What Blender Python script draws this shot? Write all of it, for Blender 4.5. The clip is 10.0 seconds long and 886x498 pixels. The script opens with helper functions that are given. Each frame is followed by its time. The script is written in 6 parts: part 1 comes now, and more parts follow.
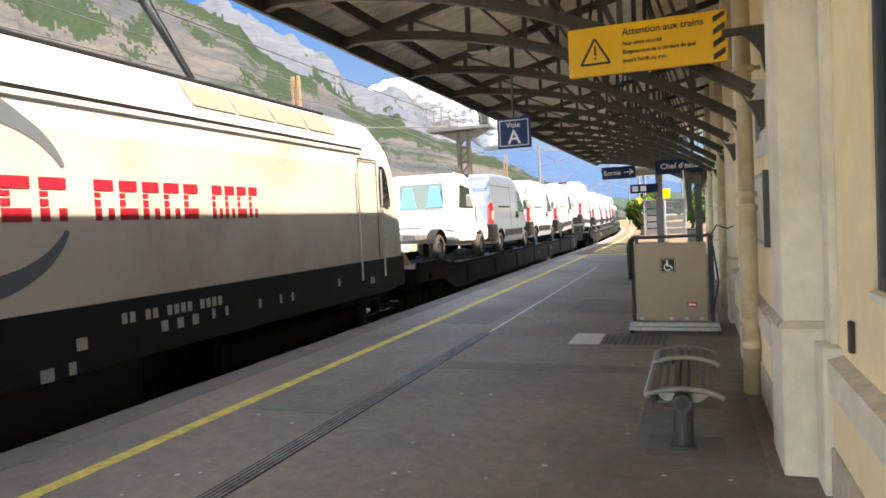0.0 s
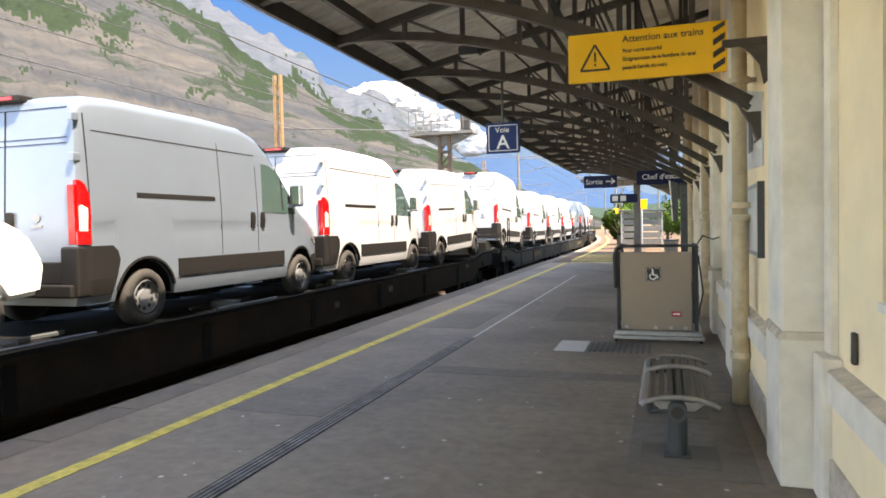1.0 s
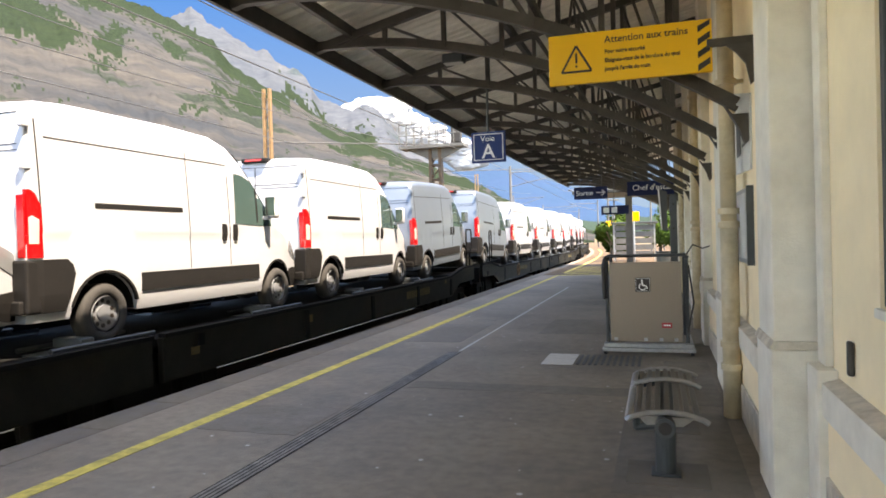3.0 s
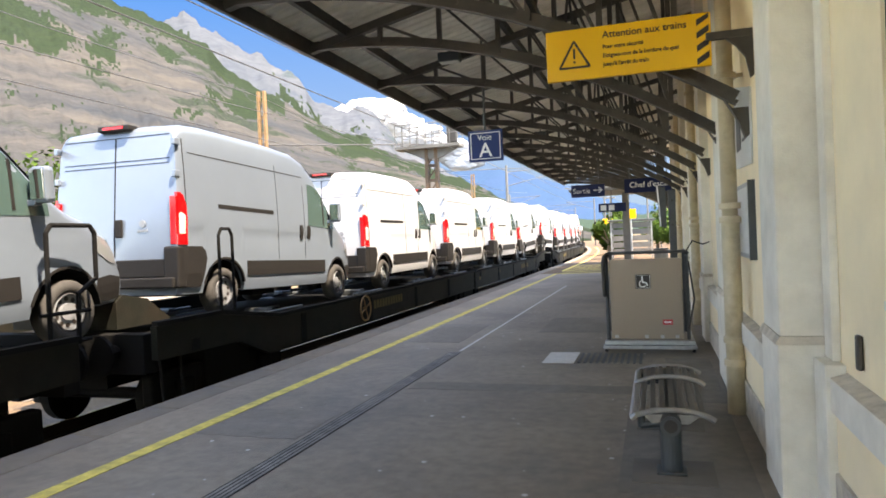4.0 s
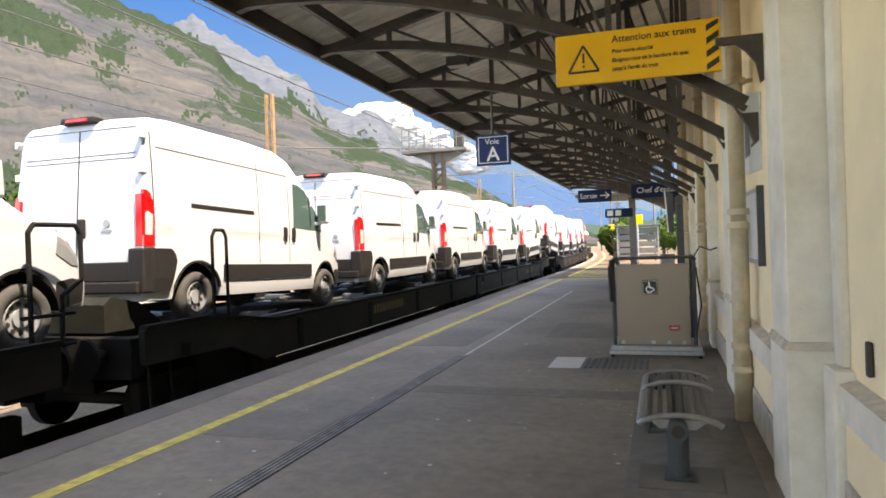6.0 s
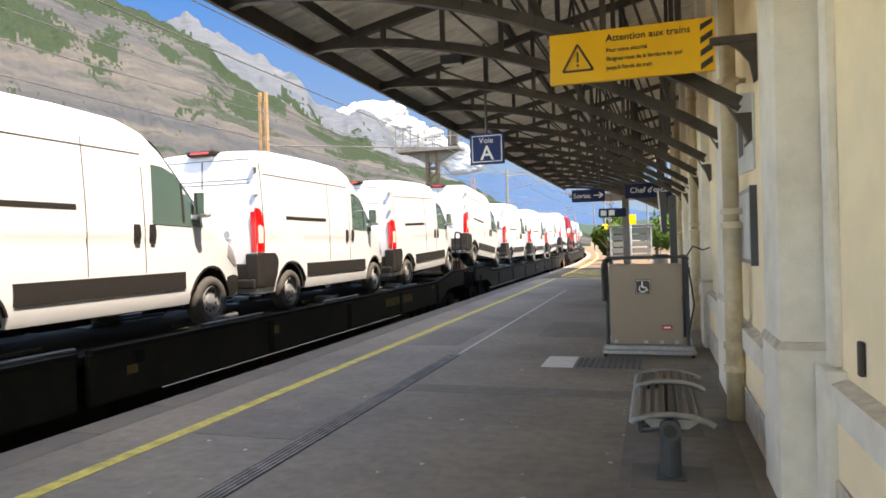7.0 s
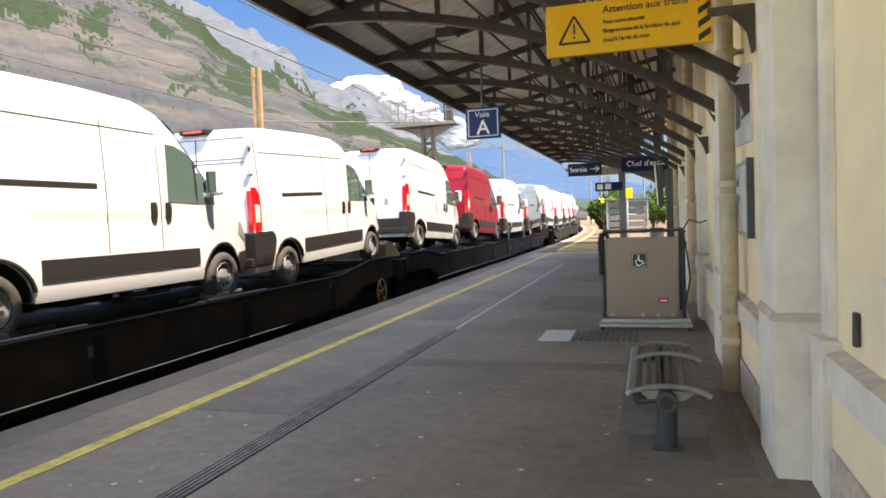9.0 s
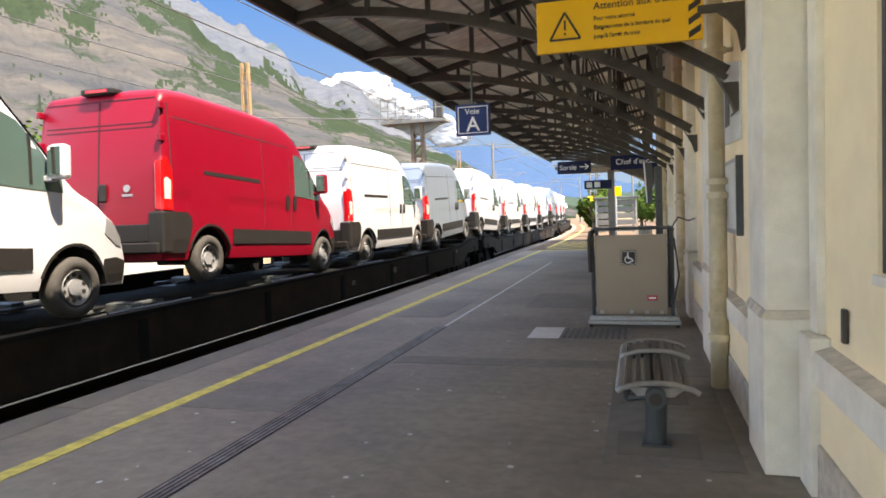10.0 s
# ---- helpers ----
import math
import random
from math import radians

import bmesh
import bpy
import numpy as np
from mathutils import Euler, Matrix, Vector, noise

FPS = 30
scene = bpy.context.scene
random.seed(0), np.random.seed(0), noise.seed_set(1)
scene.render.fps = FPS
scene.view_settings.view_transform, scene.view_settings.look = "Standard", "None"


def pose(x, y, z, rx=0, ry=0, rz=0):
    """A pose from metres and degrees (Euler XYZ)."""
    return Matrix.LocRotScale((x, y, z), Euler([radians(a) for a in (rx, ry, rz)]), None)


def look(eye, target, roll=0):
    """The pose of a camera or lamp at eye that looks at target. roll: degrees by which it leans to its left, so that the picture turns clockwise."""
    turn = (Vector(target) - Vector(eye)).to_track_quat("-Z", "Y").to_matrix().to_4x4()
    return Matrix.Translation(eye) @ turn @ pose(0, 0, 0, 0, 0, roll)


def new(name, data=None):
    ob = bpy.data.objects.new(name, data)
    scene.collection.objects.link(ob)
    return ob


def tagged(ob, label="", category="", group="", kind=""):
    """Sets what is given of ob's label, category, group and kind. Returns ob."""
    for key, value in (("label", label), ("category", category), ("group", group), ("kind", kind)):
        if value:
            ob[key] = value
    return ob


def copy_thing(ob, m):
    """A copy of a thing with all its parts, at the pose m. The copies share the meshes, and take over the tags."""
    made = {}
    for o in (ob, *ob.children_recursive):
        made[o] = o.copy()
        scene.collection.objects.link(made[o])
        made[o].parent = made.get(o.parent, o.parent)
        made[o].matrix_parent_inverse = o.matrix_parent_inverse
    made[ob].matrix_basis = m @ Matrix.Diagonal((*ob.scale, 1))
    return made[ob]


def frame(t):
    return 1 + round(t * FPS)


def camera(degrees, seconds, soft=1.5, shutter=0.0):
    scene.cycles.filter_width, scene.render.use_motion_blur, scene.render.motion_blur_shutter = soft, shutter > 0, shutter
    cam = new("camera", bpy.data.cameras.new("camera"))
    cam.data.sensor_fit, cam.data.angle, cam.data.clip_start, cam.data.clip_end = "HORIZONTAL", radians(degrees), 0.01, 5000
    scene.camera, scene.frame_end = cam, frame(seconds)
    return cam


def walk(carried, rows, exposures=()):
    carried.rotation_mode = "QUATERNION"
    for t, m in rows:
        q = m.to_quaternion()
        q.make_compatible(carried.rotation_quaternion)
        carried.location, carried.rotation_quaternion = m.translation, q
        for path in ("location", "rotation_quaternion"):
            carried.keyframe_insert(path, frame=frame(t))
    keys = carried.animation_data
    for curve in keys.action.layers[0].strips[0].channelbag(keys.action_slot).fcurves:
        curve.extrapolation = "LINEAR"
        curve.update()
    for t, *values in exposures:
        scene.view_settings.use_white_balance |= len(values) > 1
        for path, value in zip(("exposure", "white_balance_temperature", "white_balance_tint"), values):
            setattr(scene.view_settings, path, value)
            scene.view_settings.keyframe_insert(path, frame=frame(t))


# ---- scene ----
cam = camera(66.3, 10.0, soft=1.7)
PATH = [
    (0, (0.192, -0.149, 1.692), (-0.5, 1.726, 1.612), -2.8),
    (0.5, (0.053, -0.084, 1.66), (-0.567, 1.816, 1.573), -1.6),
    (1, (0.015, -0.137, 1.674), (-0.608, 1.763, 1.606), -1.2),
    (1.5, (0.017, -0.058, 1.647), (-0.559, 1.856, 1.603), -1.2),
    (2, (0.02, -0.049, 1.652), (-0.519, 1.877, 1.611), -2.0),
    (2.5, (0.035, 0.004, 1.636), (-0.563, 1.911, 1.586), -2.0),
    (3, (0.071, 0.138, 1.621), (-0.535, 2.044, 1.595), -1.6),
    (4.5, (0.012, 0.185, 1.61), (-0.583, 2.095, 1.578), -2.8),
    (5, (0.005, 0.166, 1.605), (-0.605, 2.07, 1.556), -2.4),
    (6.5, (0.025, 0.184, 1.605), (-0.582, 2.09, 1.605), -1.7),
    (7, (0.018, 0.191, 1.598), (-0.577, 2.1, 1.583), -1.7),
    (7.5, (0.017, 0.194, 1.605), (-0.586, 2.1, 1.562), -1.8),
    (8, (0.024, 0.181, 1.594), (-0.577, 2.088, 1.54), -1.7),
    (8.5, (0.014, 0.192, 1.589), (-0.587, 2.098, 1.51), -1.9),
    (9, (0.014, 0.192, 1.597), (-0.573, 2.101, 1.509), -2.2),
    (9.5, (0.01, 0.208, 1.587), (-0.563, 2.122, 1.491), -2.1),
    (10, (0.004, 0.211, 1.587), (-0.553, 2.129, 1.491), -2.0),
]
walk(cam, [(t, look(eye, target, roll)) for t, eye, target, roll in PATH],
     exposures=[(0, 3.22), (1.5, 3.18), (3.0, 3.14), (4.5, 3.36), (5.0, 3.22), (6.5, 3.08), (8.0, 3.07), (10.0, 3.17)])

# ---- light ----
SUN_EL, SUN_AZ = radians(61.7), radians(112)      # azimuth from +y towards +x
sun_way = Vector((math.cos(SUN_EL) * math.sin(SUN_AZ), math.cos(SUN_EL) * math.cos(SUN_AZ), math.sin(SUN_EL)))
sun_data = bpy.data.lights.new("sun", "SUN")
sun_data.energy, sun_data.angle, sun_data.color = 2.6, radians(0.5), (1.0, 0.985, 0.965)
sun = new("sun", sun_data)
sun.matrix_world = look(sun_way * 50, (0, 0, 0))
world = bpy.data.worlds.new("sky")
scene.world = world
world.use_nodes = True
wn = world.node_tree.nodes
sky = wn.new("ShaderNodeTexSky")
sky.sky_type, sky.sun_disc = "NISHITA", False
sky.sun_elevation, sky.sun_rotation = SUN_EL, SUN_AZ
sky.altitude, sky.air_density, sky.dust_density, sky.ozone_density = 700, 1.0, 0.6, 1.5
world.node_tree.links.new(sky.outputs[0], wn["Background"].inputs[0])
wn["Background"].inputs[1].default_value = 0.15
scene.view_settings.use_white_balance = True
scene.view_settings.white_balance_temperature, scene.view_settings.white_balance_tint = 8950, 15


# ---- materials ----
def mat(name, color, rough=0.6, metal=0.0, vary=0.15, scale=3.0, bump=0.0, bump_scale=40.0, second=None, second_amount=0.5,
        second_scale=0.6, random_amount=0.0, coat=0.0, stretch=(1, 1, 1), spec=0.5):
    """A surface with grain at one scale, and stains of a second colour at another."""
    m = bpy.data.materials.new(name)
    m.use_nodes = True
    n, l = m.node_tree.nodes, m.node_tree.links
    b = n["Principled BSDF"]
    b.inputs["Roughness"].default_value, b.inputs["Metallic"].default_value = rough, metal
    b.inputs["Coat Weight"].default_value = coat
    b.inputs["Specular IOR Level"].default_value = spec
    co = n.new("ShaderNodeTexCoord")
    mp = n.new("ShaderNodeMapping")
    mp.inputs["Scale"].default_value = stretch
    l.new(co.outputs["Object"], mp.inputs[0])

    def noise_node(size, detail=5):
        q = n.new("ShaderNodeTexNoise")
        q.inputs["Scale"].default_value, q.inputs["Detail"].default_value, q.inputs["Roughness"].default_value = size, detail, 0.6
        l.new(mp.outputs[0], q.inputs["Vector"])
        return q
    def blend(kind, fac, a, c):
        q = n.new("ShaderNodeMix")
        q.data_type, q.blend_type = "RGBA", kind
        for value, at in ((fac, 0), (a, 6), (c, 7)):
            if hasattr(value, "links"):
                l.new(value, q.inputs[at])
            else:
                q.inputs[at].default_value = value
        return q.outputs[2]
    col = (*color, 1)
    if second:
        r = n.new("ShaderNodeValToRGB")
        r.color_ramp.elements[0].position, r.color_ramp.elements[1].position = 0.62 - 0.35 * second_amount, 0.78 - 0.2 * second_amount
        l.new(noise_node(second_scale, 8).outputs[0], r.inputs[0])
        col = blend("MIX", r.outputs[0], col, (*second, 1))
    g = n.new("ShaderNodeMapRange")
    g.inputs["From Min"].default_value, g.inputs["From Max"].default_value = 0.3, 0.7
    g.inputs["To Min"].default_value, g.inputs["To Max"].default_value = 1 - vary, 1 + vary
    l.new(noise_node(scale).outputs[0], g.inputs[0])
    col = blend("MULTIPLY", 1.0, col, g.outputs[0])
    if random_amount:
        info = n.new("ShaderNodeObjectInfo")
        k = n.new("ShaderNodeMapRange")
        k.inputs["To Min"].default_value, k.inputs["To Max"].default_value = 1 - random_amount, 1 + random_amount
        l.new(info.outputs["Random"], k.inputs[0])
        col = blend("MULTIPLY", 1.0, col, k.outputs[0])
    l.new(col, b.inputs["Base Color"])
    if bump:
        bp = n.new("ShaderNodeBump")
        bp.inputs["Strength"].default_value, bp.inputs["Distance"].default_value = bump, 0.02
        l.new(noise_node(bump_scale).outputs[0], bp.inputs["Height"])
        l.new(bp.outputs[0], b.inputs["Normal"])
    return m


def glass_mat(name, color, rough=0.03):
    m = mat(name, color, rough, 0.0, 0.02)
    m.node_tree.nodes["Principled BSDF"].inputs["Specular IOR Level"].default_value = 0.9
    return m


M_ASPHALT = mat("asphalt", (0.23, 0.186, 0.14), 0.6, 0, 0.2, 9, 0.25, 160, (0.125, 0.105, 0.084), 0.6, 0.4)
M_FARGROUND = mat("pale_asphalt", (0.095, 0.058, 0.028), 0.9, 0, 0.2, 4, 0.3, 60, (0.065, 0.042, 0.024), 0.5, 0.3)
M_EDGE = mat("edge_concrete", (0.165, 0.137, 0.106), 0.85, 0, 0.2, 6, 0.3, 90, (0.1, 0.09, 0.085), 0.5, 1.5)
M_YELLOW = mat("worn_yellow_paint", (0.62, 0.49, 0.1), 0.7, 0, 0.2, 14, 0.2, 120, (0.3, 0.24, 0.07), 0.42, 5)
M_ASPHALT_DARK = mat("darker_asphalt", (0.155, 0.131, 0.106), 0.7, 0, 0.18, 8, 0.25, 150, (0.2, 0.178, 0.155), 0.45, 0.7)
M_PATCH = mat("concrete_patch", (0.55, 0.53, 0.5), 0.85, 0, 0.15, 12, 0.3, 120)
M_BALLAST = mat("ballast", (0.11, 0.069, 0.033), 0.95, 0, 0.5, 16, 1.0, 25, (0.07, 0.052, 0.04), 0.5, 0.8)
M_GROUND = mat("dry_ground", (0.11, 0.071, 0.036), 0.95, 0, 0.3, 0.5, 0.5, 3, (0.09, 0.1, 0.045), 0.4, 0.05)
M_RAIL = mat("rail_steel", (0.9, 0.88, 0.85), 0.16, 1.0, 0.05)
M_RAILSIDE = mat("rusty_rail_side", (0.035, 0.024, 0.017), 0.8, 0, 0.3, 12)
M_SLEEPER = mat("sleeper", (0.09, 0.075, 0.06), 0.9, 0, 0.2)
M_PLASTER = mat("cream_plaster", (0.92, 0.76, 0.5), 0.85, 0, 0.05, 3, 0.15, 60, (0.87, 0.69, 0.43), 0.4, 0.7)
M_STONE = mat("pale_stone_paint", (0.76, 0.71, 0.6), 0.8, 0, 0.08, 5, 0.25, 70, (0.64, 0.58, 0.47), 0.42, 1.6)
M_STONETOP = mat("weathered_ledge", (0.54, 0.47, 0.37), 0.9, 0, 0.25, 9, 0.3, 60)
M_IRON = mat("painted_iron", (0.058, 0.051, 0.043), 0.55, 0.2, 0.25, 6, 0.2, 60, (0.034, 0.029, 0.023), 0.5, 2)
M_SHEET = mat("roof_sheet", (0.86, 0.83, 0.77), 0.6, 0.0, 0.12, 4, 0.1, 30, (0.7, 0.66, 0.6), 0.5, 1.2)
M_PIPE = mat("cream_pipe", (0.56, 0.46, 0.3), 0.5, 0, 0.1, 5, 0, 40, (0.36, 0.28, 0.17), 0.35, 3)
M_SIGNYEL = mat("yellow_enamel", (0.8, 0.43, 0.006), 0.35, 0, 0.03)
M_BLACK = mat("black_paint", (0.018, 0.014, 0.012), 0.5, 0, 0.1)
M_NAVY = mat("navy_enamel", (0.008, 0.014, 0.055), 0.4, 0, 0.05, spec=0.15)
M_BLUE = mat("blue_enamel", (0.011, 0.032, 0.13), 0.4, 0, 0.05, spec=0.15)
M_WHITE = mat("white_enamel", (0.8, 0.8, 0.8), 0.4, 0, 0.02)
M_STEEL = mat("brushed_steel", (0.24, 0.195, 0.155), 0.42, 0.5, 0.06, 30, 0.05, 200, None, 0, 1, 0, 0, (1, 1, 8))
M_GALV = mat("galvanised_steel", (0.36, 0.37, 0.37), 0.45, 0.7, 0.15, 12)
M_GREYPAINT = mat("grey_paint", (0.06, 0.068, 0.072), 0.5, 0.3, 0.12, 8)
M_DRAIN = mat("worn_drain_iron", (0.2, 0.185, 0.165), 0.5, 0.3, 0.4, 7, 0.2, 60, (0.08, 0.07, 0.06), 0.5, 3)
M_BENCHTUBE = mat("worn_bench_tube", (0.3, 0.29, 0.275), 0.35, 0.6, 0.12, 20)
M_BENCH = mat("bench_lacquer", (0.1, 0.087, 0.076), 0.38, 0.5, 0.15, 20)
M_VANWHITE = mat("white_car_paint", (0.35, 0.362, 0.385), 0.35, 0, 0.02, 2, 0, 40, None, 0, 1, 0, 0.2)
M_VANGREY = mat("silver_car_paint", (0.15, 0.185, 0.23), 0.36, 0.35, 0.03, 2, 0, 40, None, 0, 1, 0, 0.2)
M_VANRED = mat("red_car_paint", (0.14, 0.0008, 0.009), 0.4, 0, 0.03, 2, 0, 40, None, 0, 1, 0, 0.0, spec=0.2)
M_PLASTIC = mat("dark_grey_plastic", (0.0105, 0.0095, 0.009), 0.65, 0, 0.1, 10, 0.1, 150, spec=0.2)
M_TYRE = mat("tyre_rubber", (0.028, 0.026, 0.024), 0.85, 0, 0.2, 12, 0.2, 60)
M_RIM = mat("silver_wheel", (0.2, 0.21, 0.225), 0.4, 0.25, 0.08)
M_RIMDARK = mat("black_alloy_wheel", (0.05, 0.05, 0.055), 0.35, 0.6, 0.08)
M_GLASS = glass_mat("tinted_glass", (0.04, 0.07, 0.066))
M_WINDOWGLASS = glass_mat("window_glass", (0.02, 0.06, 0.058), 0.02)
M_DARKGLASS = glass_mat("dark_glass", (0.012, 0.014, 0.016))
M_MIRROR = mat("mirror_glass", (0.75, 0.78, 0.8), 0.05, 1.0, 0.02)
M_REDLAMP = mat("red_lens", (0.36, 0.004, 0.006), 0.15, 0, 0.05)
M_CLEARLAMP = mat("clear_lens", (0.48, 0.36, 0.33), 0.15, 0, 0.05)
M_HEADLAMP = mat("headlamp_glass", (0.2, 0.21, 0.22), 0.12, 0.3, 0.05)
M_SEAM = mat("shadow_gap", (0.022, 0.022, 0.024), 0.8, spec=0.1)
M_WAGON = mat("wagon_dark_green", (0.010, 0.011, 0.0085), 0.65, 0.1, 0.3, 4, 0.2, 40, (0.015, 0.012, 0.009), 0.5, 1.2, spec=0.15)
M_WAGONBROWN = mat("wagon_brown_black", (0.012, 0.0095, 0.008), 0.7, 0.1, 0.3, 3, 0.2, 40, (0.024, 0.017, 0.013), 0.5, 0.9, spec=0.15)
M_UNDER = mat("underframe_black", (0.005, 0.005, 0.005), 0.85, 0, 0.3, spec=0.15)
M_GOLD = mat("faded_gold_letters", (0.075, 0.056, 0.014), 0.8, 0, 0.3, 12)
M_LOCO = mat("cream_white_loco", (0.38, 0.365, 0.325), 0.4, 0, 0.06, 1.2, 0, 40, (0.28, 0.25, 0.2), 0.42, 0.55, 0, 0.1)
M_LOCODARK = mat("anthracite_loco", (0.009, 0.0095, 0.011), 0.55, 0, 0.25, 3, spec=0.2)
M_LOCOGREY = mat("grey_arc", (0.085, 0.1, 0.12), 0.45, 0, 0.06)
M_LOCORED = mat("red_livery", (0.3, 0.01, 0.024), 0.45, 0, 0.05)
M_GRILLE = mat("roof_grille", (0.13, 0.11, 0.08), 0.7, 0.1, 0.1, 60)
M_WRAP = mat("white_wrapping_cloth", (0.72, 0.715, 0.7), 0.55, 0, 0.06, 6, 0.7, 5)
M_SEATBLUE = mat("blue_seat_cover", (0.1, 0.42, 0.75), 0.6, 0, 0.1)
M_RUSTPOST = mat("rusty_steel_post", (0.2, 0.115, 0.05), 0.75, 0.1, 0.25, 5, 0.2, 30)
M_RUSTDARK = mat("weathered_rusty_steel", (0.095, 0.06, 0.036), 0.8, 0.1, 0.3, 5, 0.2, 30, (0.05, 0.04, 0.034), 0.5, 2)
M_CONCPOST = mat("grey_post", (0.1, 0.1, 0.095), 0.8, 0, 0.15)
M_WIRE = mat("dark_wire", (0.06, 0.06, 0.06), 0.6)
M_HOUSEWHITE = mat("white_wall_far", (0.25, 0.24, 0.215), 0.9, 0, 0.1, 1)
M_LEAF = mat("leaves", (0.026, 0.05, 0.008), 0.75, 0, 0.5, 1.2, 0, 10, (0.04, 0.06, 0.011), 0.5, 0.4, spec=0.05)
M_BARK = mat("bark", (0.12, 0.09, 0.06), 0.9, 0, 0.3, 8)
M_PAPER = mat("printed_notice", (0.62, 0.62, 0.58), 0.4, 0, 0.05)
M_REDMARK = mat("red_mark", (0.4, 0.02, 0.03), 0.4)
M_CLOUD = mat("cloud_white", (0.36, 0.365, 0.38), 1.0, 0, 0.03, 0.004)


# ---- mesh helpers ----
def box(bm, x0, x1, y0, y1, z0, z1, bevel=0.0):
    made = bmesh.ops.create_cube(bm, size=1)["verts"]
    for v in made:
        v.co = (x0 + (v.co.x + 0.5) * (x1 - x0), y0 + (v.co.y + 0.5) * (y1 - y0), z0 + (v.co.z + 0.5) * (z1 - z0))
    if bevel:
        edges = {e for v in made for e in v.link_edges}
        bmesh.ops.bevel(bm, geom=list(edges), offset=bevel, segments=2, affect="EDGES", profile=0.5)
    return made


def rod(bm, a, b, r, seg=8, r2=None):
    a, b = Vector(a), Vector(b)
    d = b - a
    made = bmesh.ops.create_cone(bm, cap_ends=True, segments=seg, radius1=r, radius2=r if r2 is None else r2, depth=d.length)["verts"]
    m = Matrix.Translation((a + b) / 2) @ d.to_track_quat("Z", "Y").to_matrix().to_4x4()
    bmesh.ops.transform(bm, matrix=m, verts=made)
    return made


def bar(bm, a, b, w, h, up=(0, 0, 1)):
    """A straight bar of rectangular section from a to b: w across, h along up."""
    a, b, up = Vector(a), Vector(b), Vector(up)
    d = (b - a).normalized()
    side = d.cross(up).normalized()
    top = side.cross(d)
    vs = [bm.verts.new(p + side * sx * w / 2 + top * sz * h / 2) for p in (a, b) for sx, sz in ((-1, -1), (1, -1), (1, 1), (-1, 1))]
    for f in ((3, 2, 1, 0), (4, 5, 6, 7), (0, 1, 5, 4), (1, 2, 6, 5), (2, 3, 7, 6), (3, 0, 4, 7)):
        bm.faces.new([vs[i] for i in f])


def tube(bm, pts, r, seg=8):
    for a, b in zip(pts, pts[1:]):
        rod(bm, a, b, r, seg)
    for p in pts[1:-1]:
        s = bmesh.ops.create_icosphere(bm, subdivisions=1, radius=r * 1.02)["verts"]
        bmesh.ops.translate(bm, vec=p, verts=s)


def prism(bm, outline, y0, y1, axis="y"):
    """An outline in two coordinates, given depth along axis."""
    def at(p, d):
        return {"y": (p[0], d, p[1]), "x": (d, p[0], p[1]), "z": (p[0], p[1], d)}[axis]
    a = [bm.verts.new(at(p, y0)) for p in outline]
    b = [bm.verts.new(at(p, y1)) for p in outline]
    n = len(outline)
    bm.faces.new(a)
    bm.faces.new(b[::-1])
    for i in range(n):
        bm.faces.new((a[i], b[i], b[(i + 1) % n], a[(i + 1) % n]))
    bmesh.ops.recalc_face_normals(bm, faces=bm.faces)


def mesh_of(name, bm, material, smooth=False):
    me = bpy.data.meshes.new(name)
    bm.to_mesh(me)
    bm.free()
    for mm in material if isinstance(material, (list, tuple)) else (material,):
        me.materials.append(mm)
    if smooth:
        for p in me.polygons:
            p.use_smooth = True
    return me


def part(name, bm, material, parent=None, label="", smooth=False, kind=""):
    ob = new(name, mesh_of(name, bm, material, smooth))
    ob.parent = parent
    return tagged(ob, label, kind=kind)


def share(name, mesh, parent, m):
    ob = new(name, mesh)
    ob.parent, ob.matrix_basis = parent, m
    return ob


def thing(name, label, category, m=None, group="", kind=""):
    ob = new(name)
    if m is not None:
        ob.matrix_basis = m
    return tagged(ob, label, category, group, kind)


def lettering(name, text, size, material, parent, m, bold=0.0):
    cu = bpy.data.curves.new(name, "FONT")
    cu.body, cu.size, cu.extrude, cu.offset = text, size, 0.001, bold
    ob = new(name, cu)
    dg = bpy.context.evaluated_depsgraph_get()
    me = bpy.data.meshes.new_from_object(ob.evaluated_get(dg))
    bpy.data.objects.remove(ob)
    me.materials.clear()
    me.materials.append(material)
    t = new(name, me)
    t.parent, t.matrix_basis = parent, m
    return t


FACE_BACK = pose(0, 0, 0, 90, 0, 0)      # lettering that faces -y


# ---- ground, track, platform ----
TRACK_X, RAIL_Z, CURVE_Y, CURVE_R = -6.83, -0.57, 36.0, 400.0


def on_track(d, side=0.0):
    """Place and heading on the track d metres along it; side is to the right of it."""
    if d <= CURVE_Y:
        return TRACK_X + side, d, 0.0
    a = (d - CURVE_Y) / CURVE_R
    return TRACK_X - CURVE_R + (CURVE_R + side) * math.cos(a), CURVE_Y + (CURVE_R + side) * math.sin(a), math.degrees(a)


bm = bmesh.new()
steps = [-4500, -1200, -300, -80, -30, 0, 30, 80, 160, 300, 1200, 4500]
grid = [[bm.verts.new((x, y, -0.95)) for y in steps] for x in steps]
for i in range(len(steps) - 1):
    for j in range(len(steps) - 1):
        bm.faces.new((grid[i][j], grid[i + 1][j], grid[i + 1][j + 1], grid[i][j + 1]))
tagged(part("ground", bm, M_GROUND), "dry valley floor with patches of grass", "ground", kind="structure")


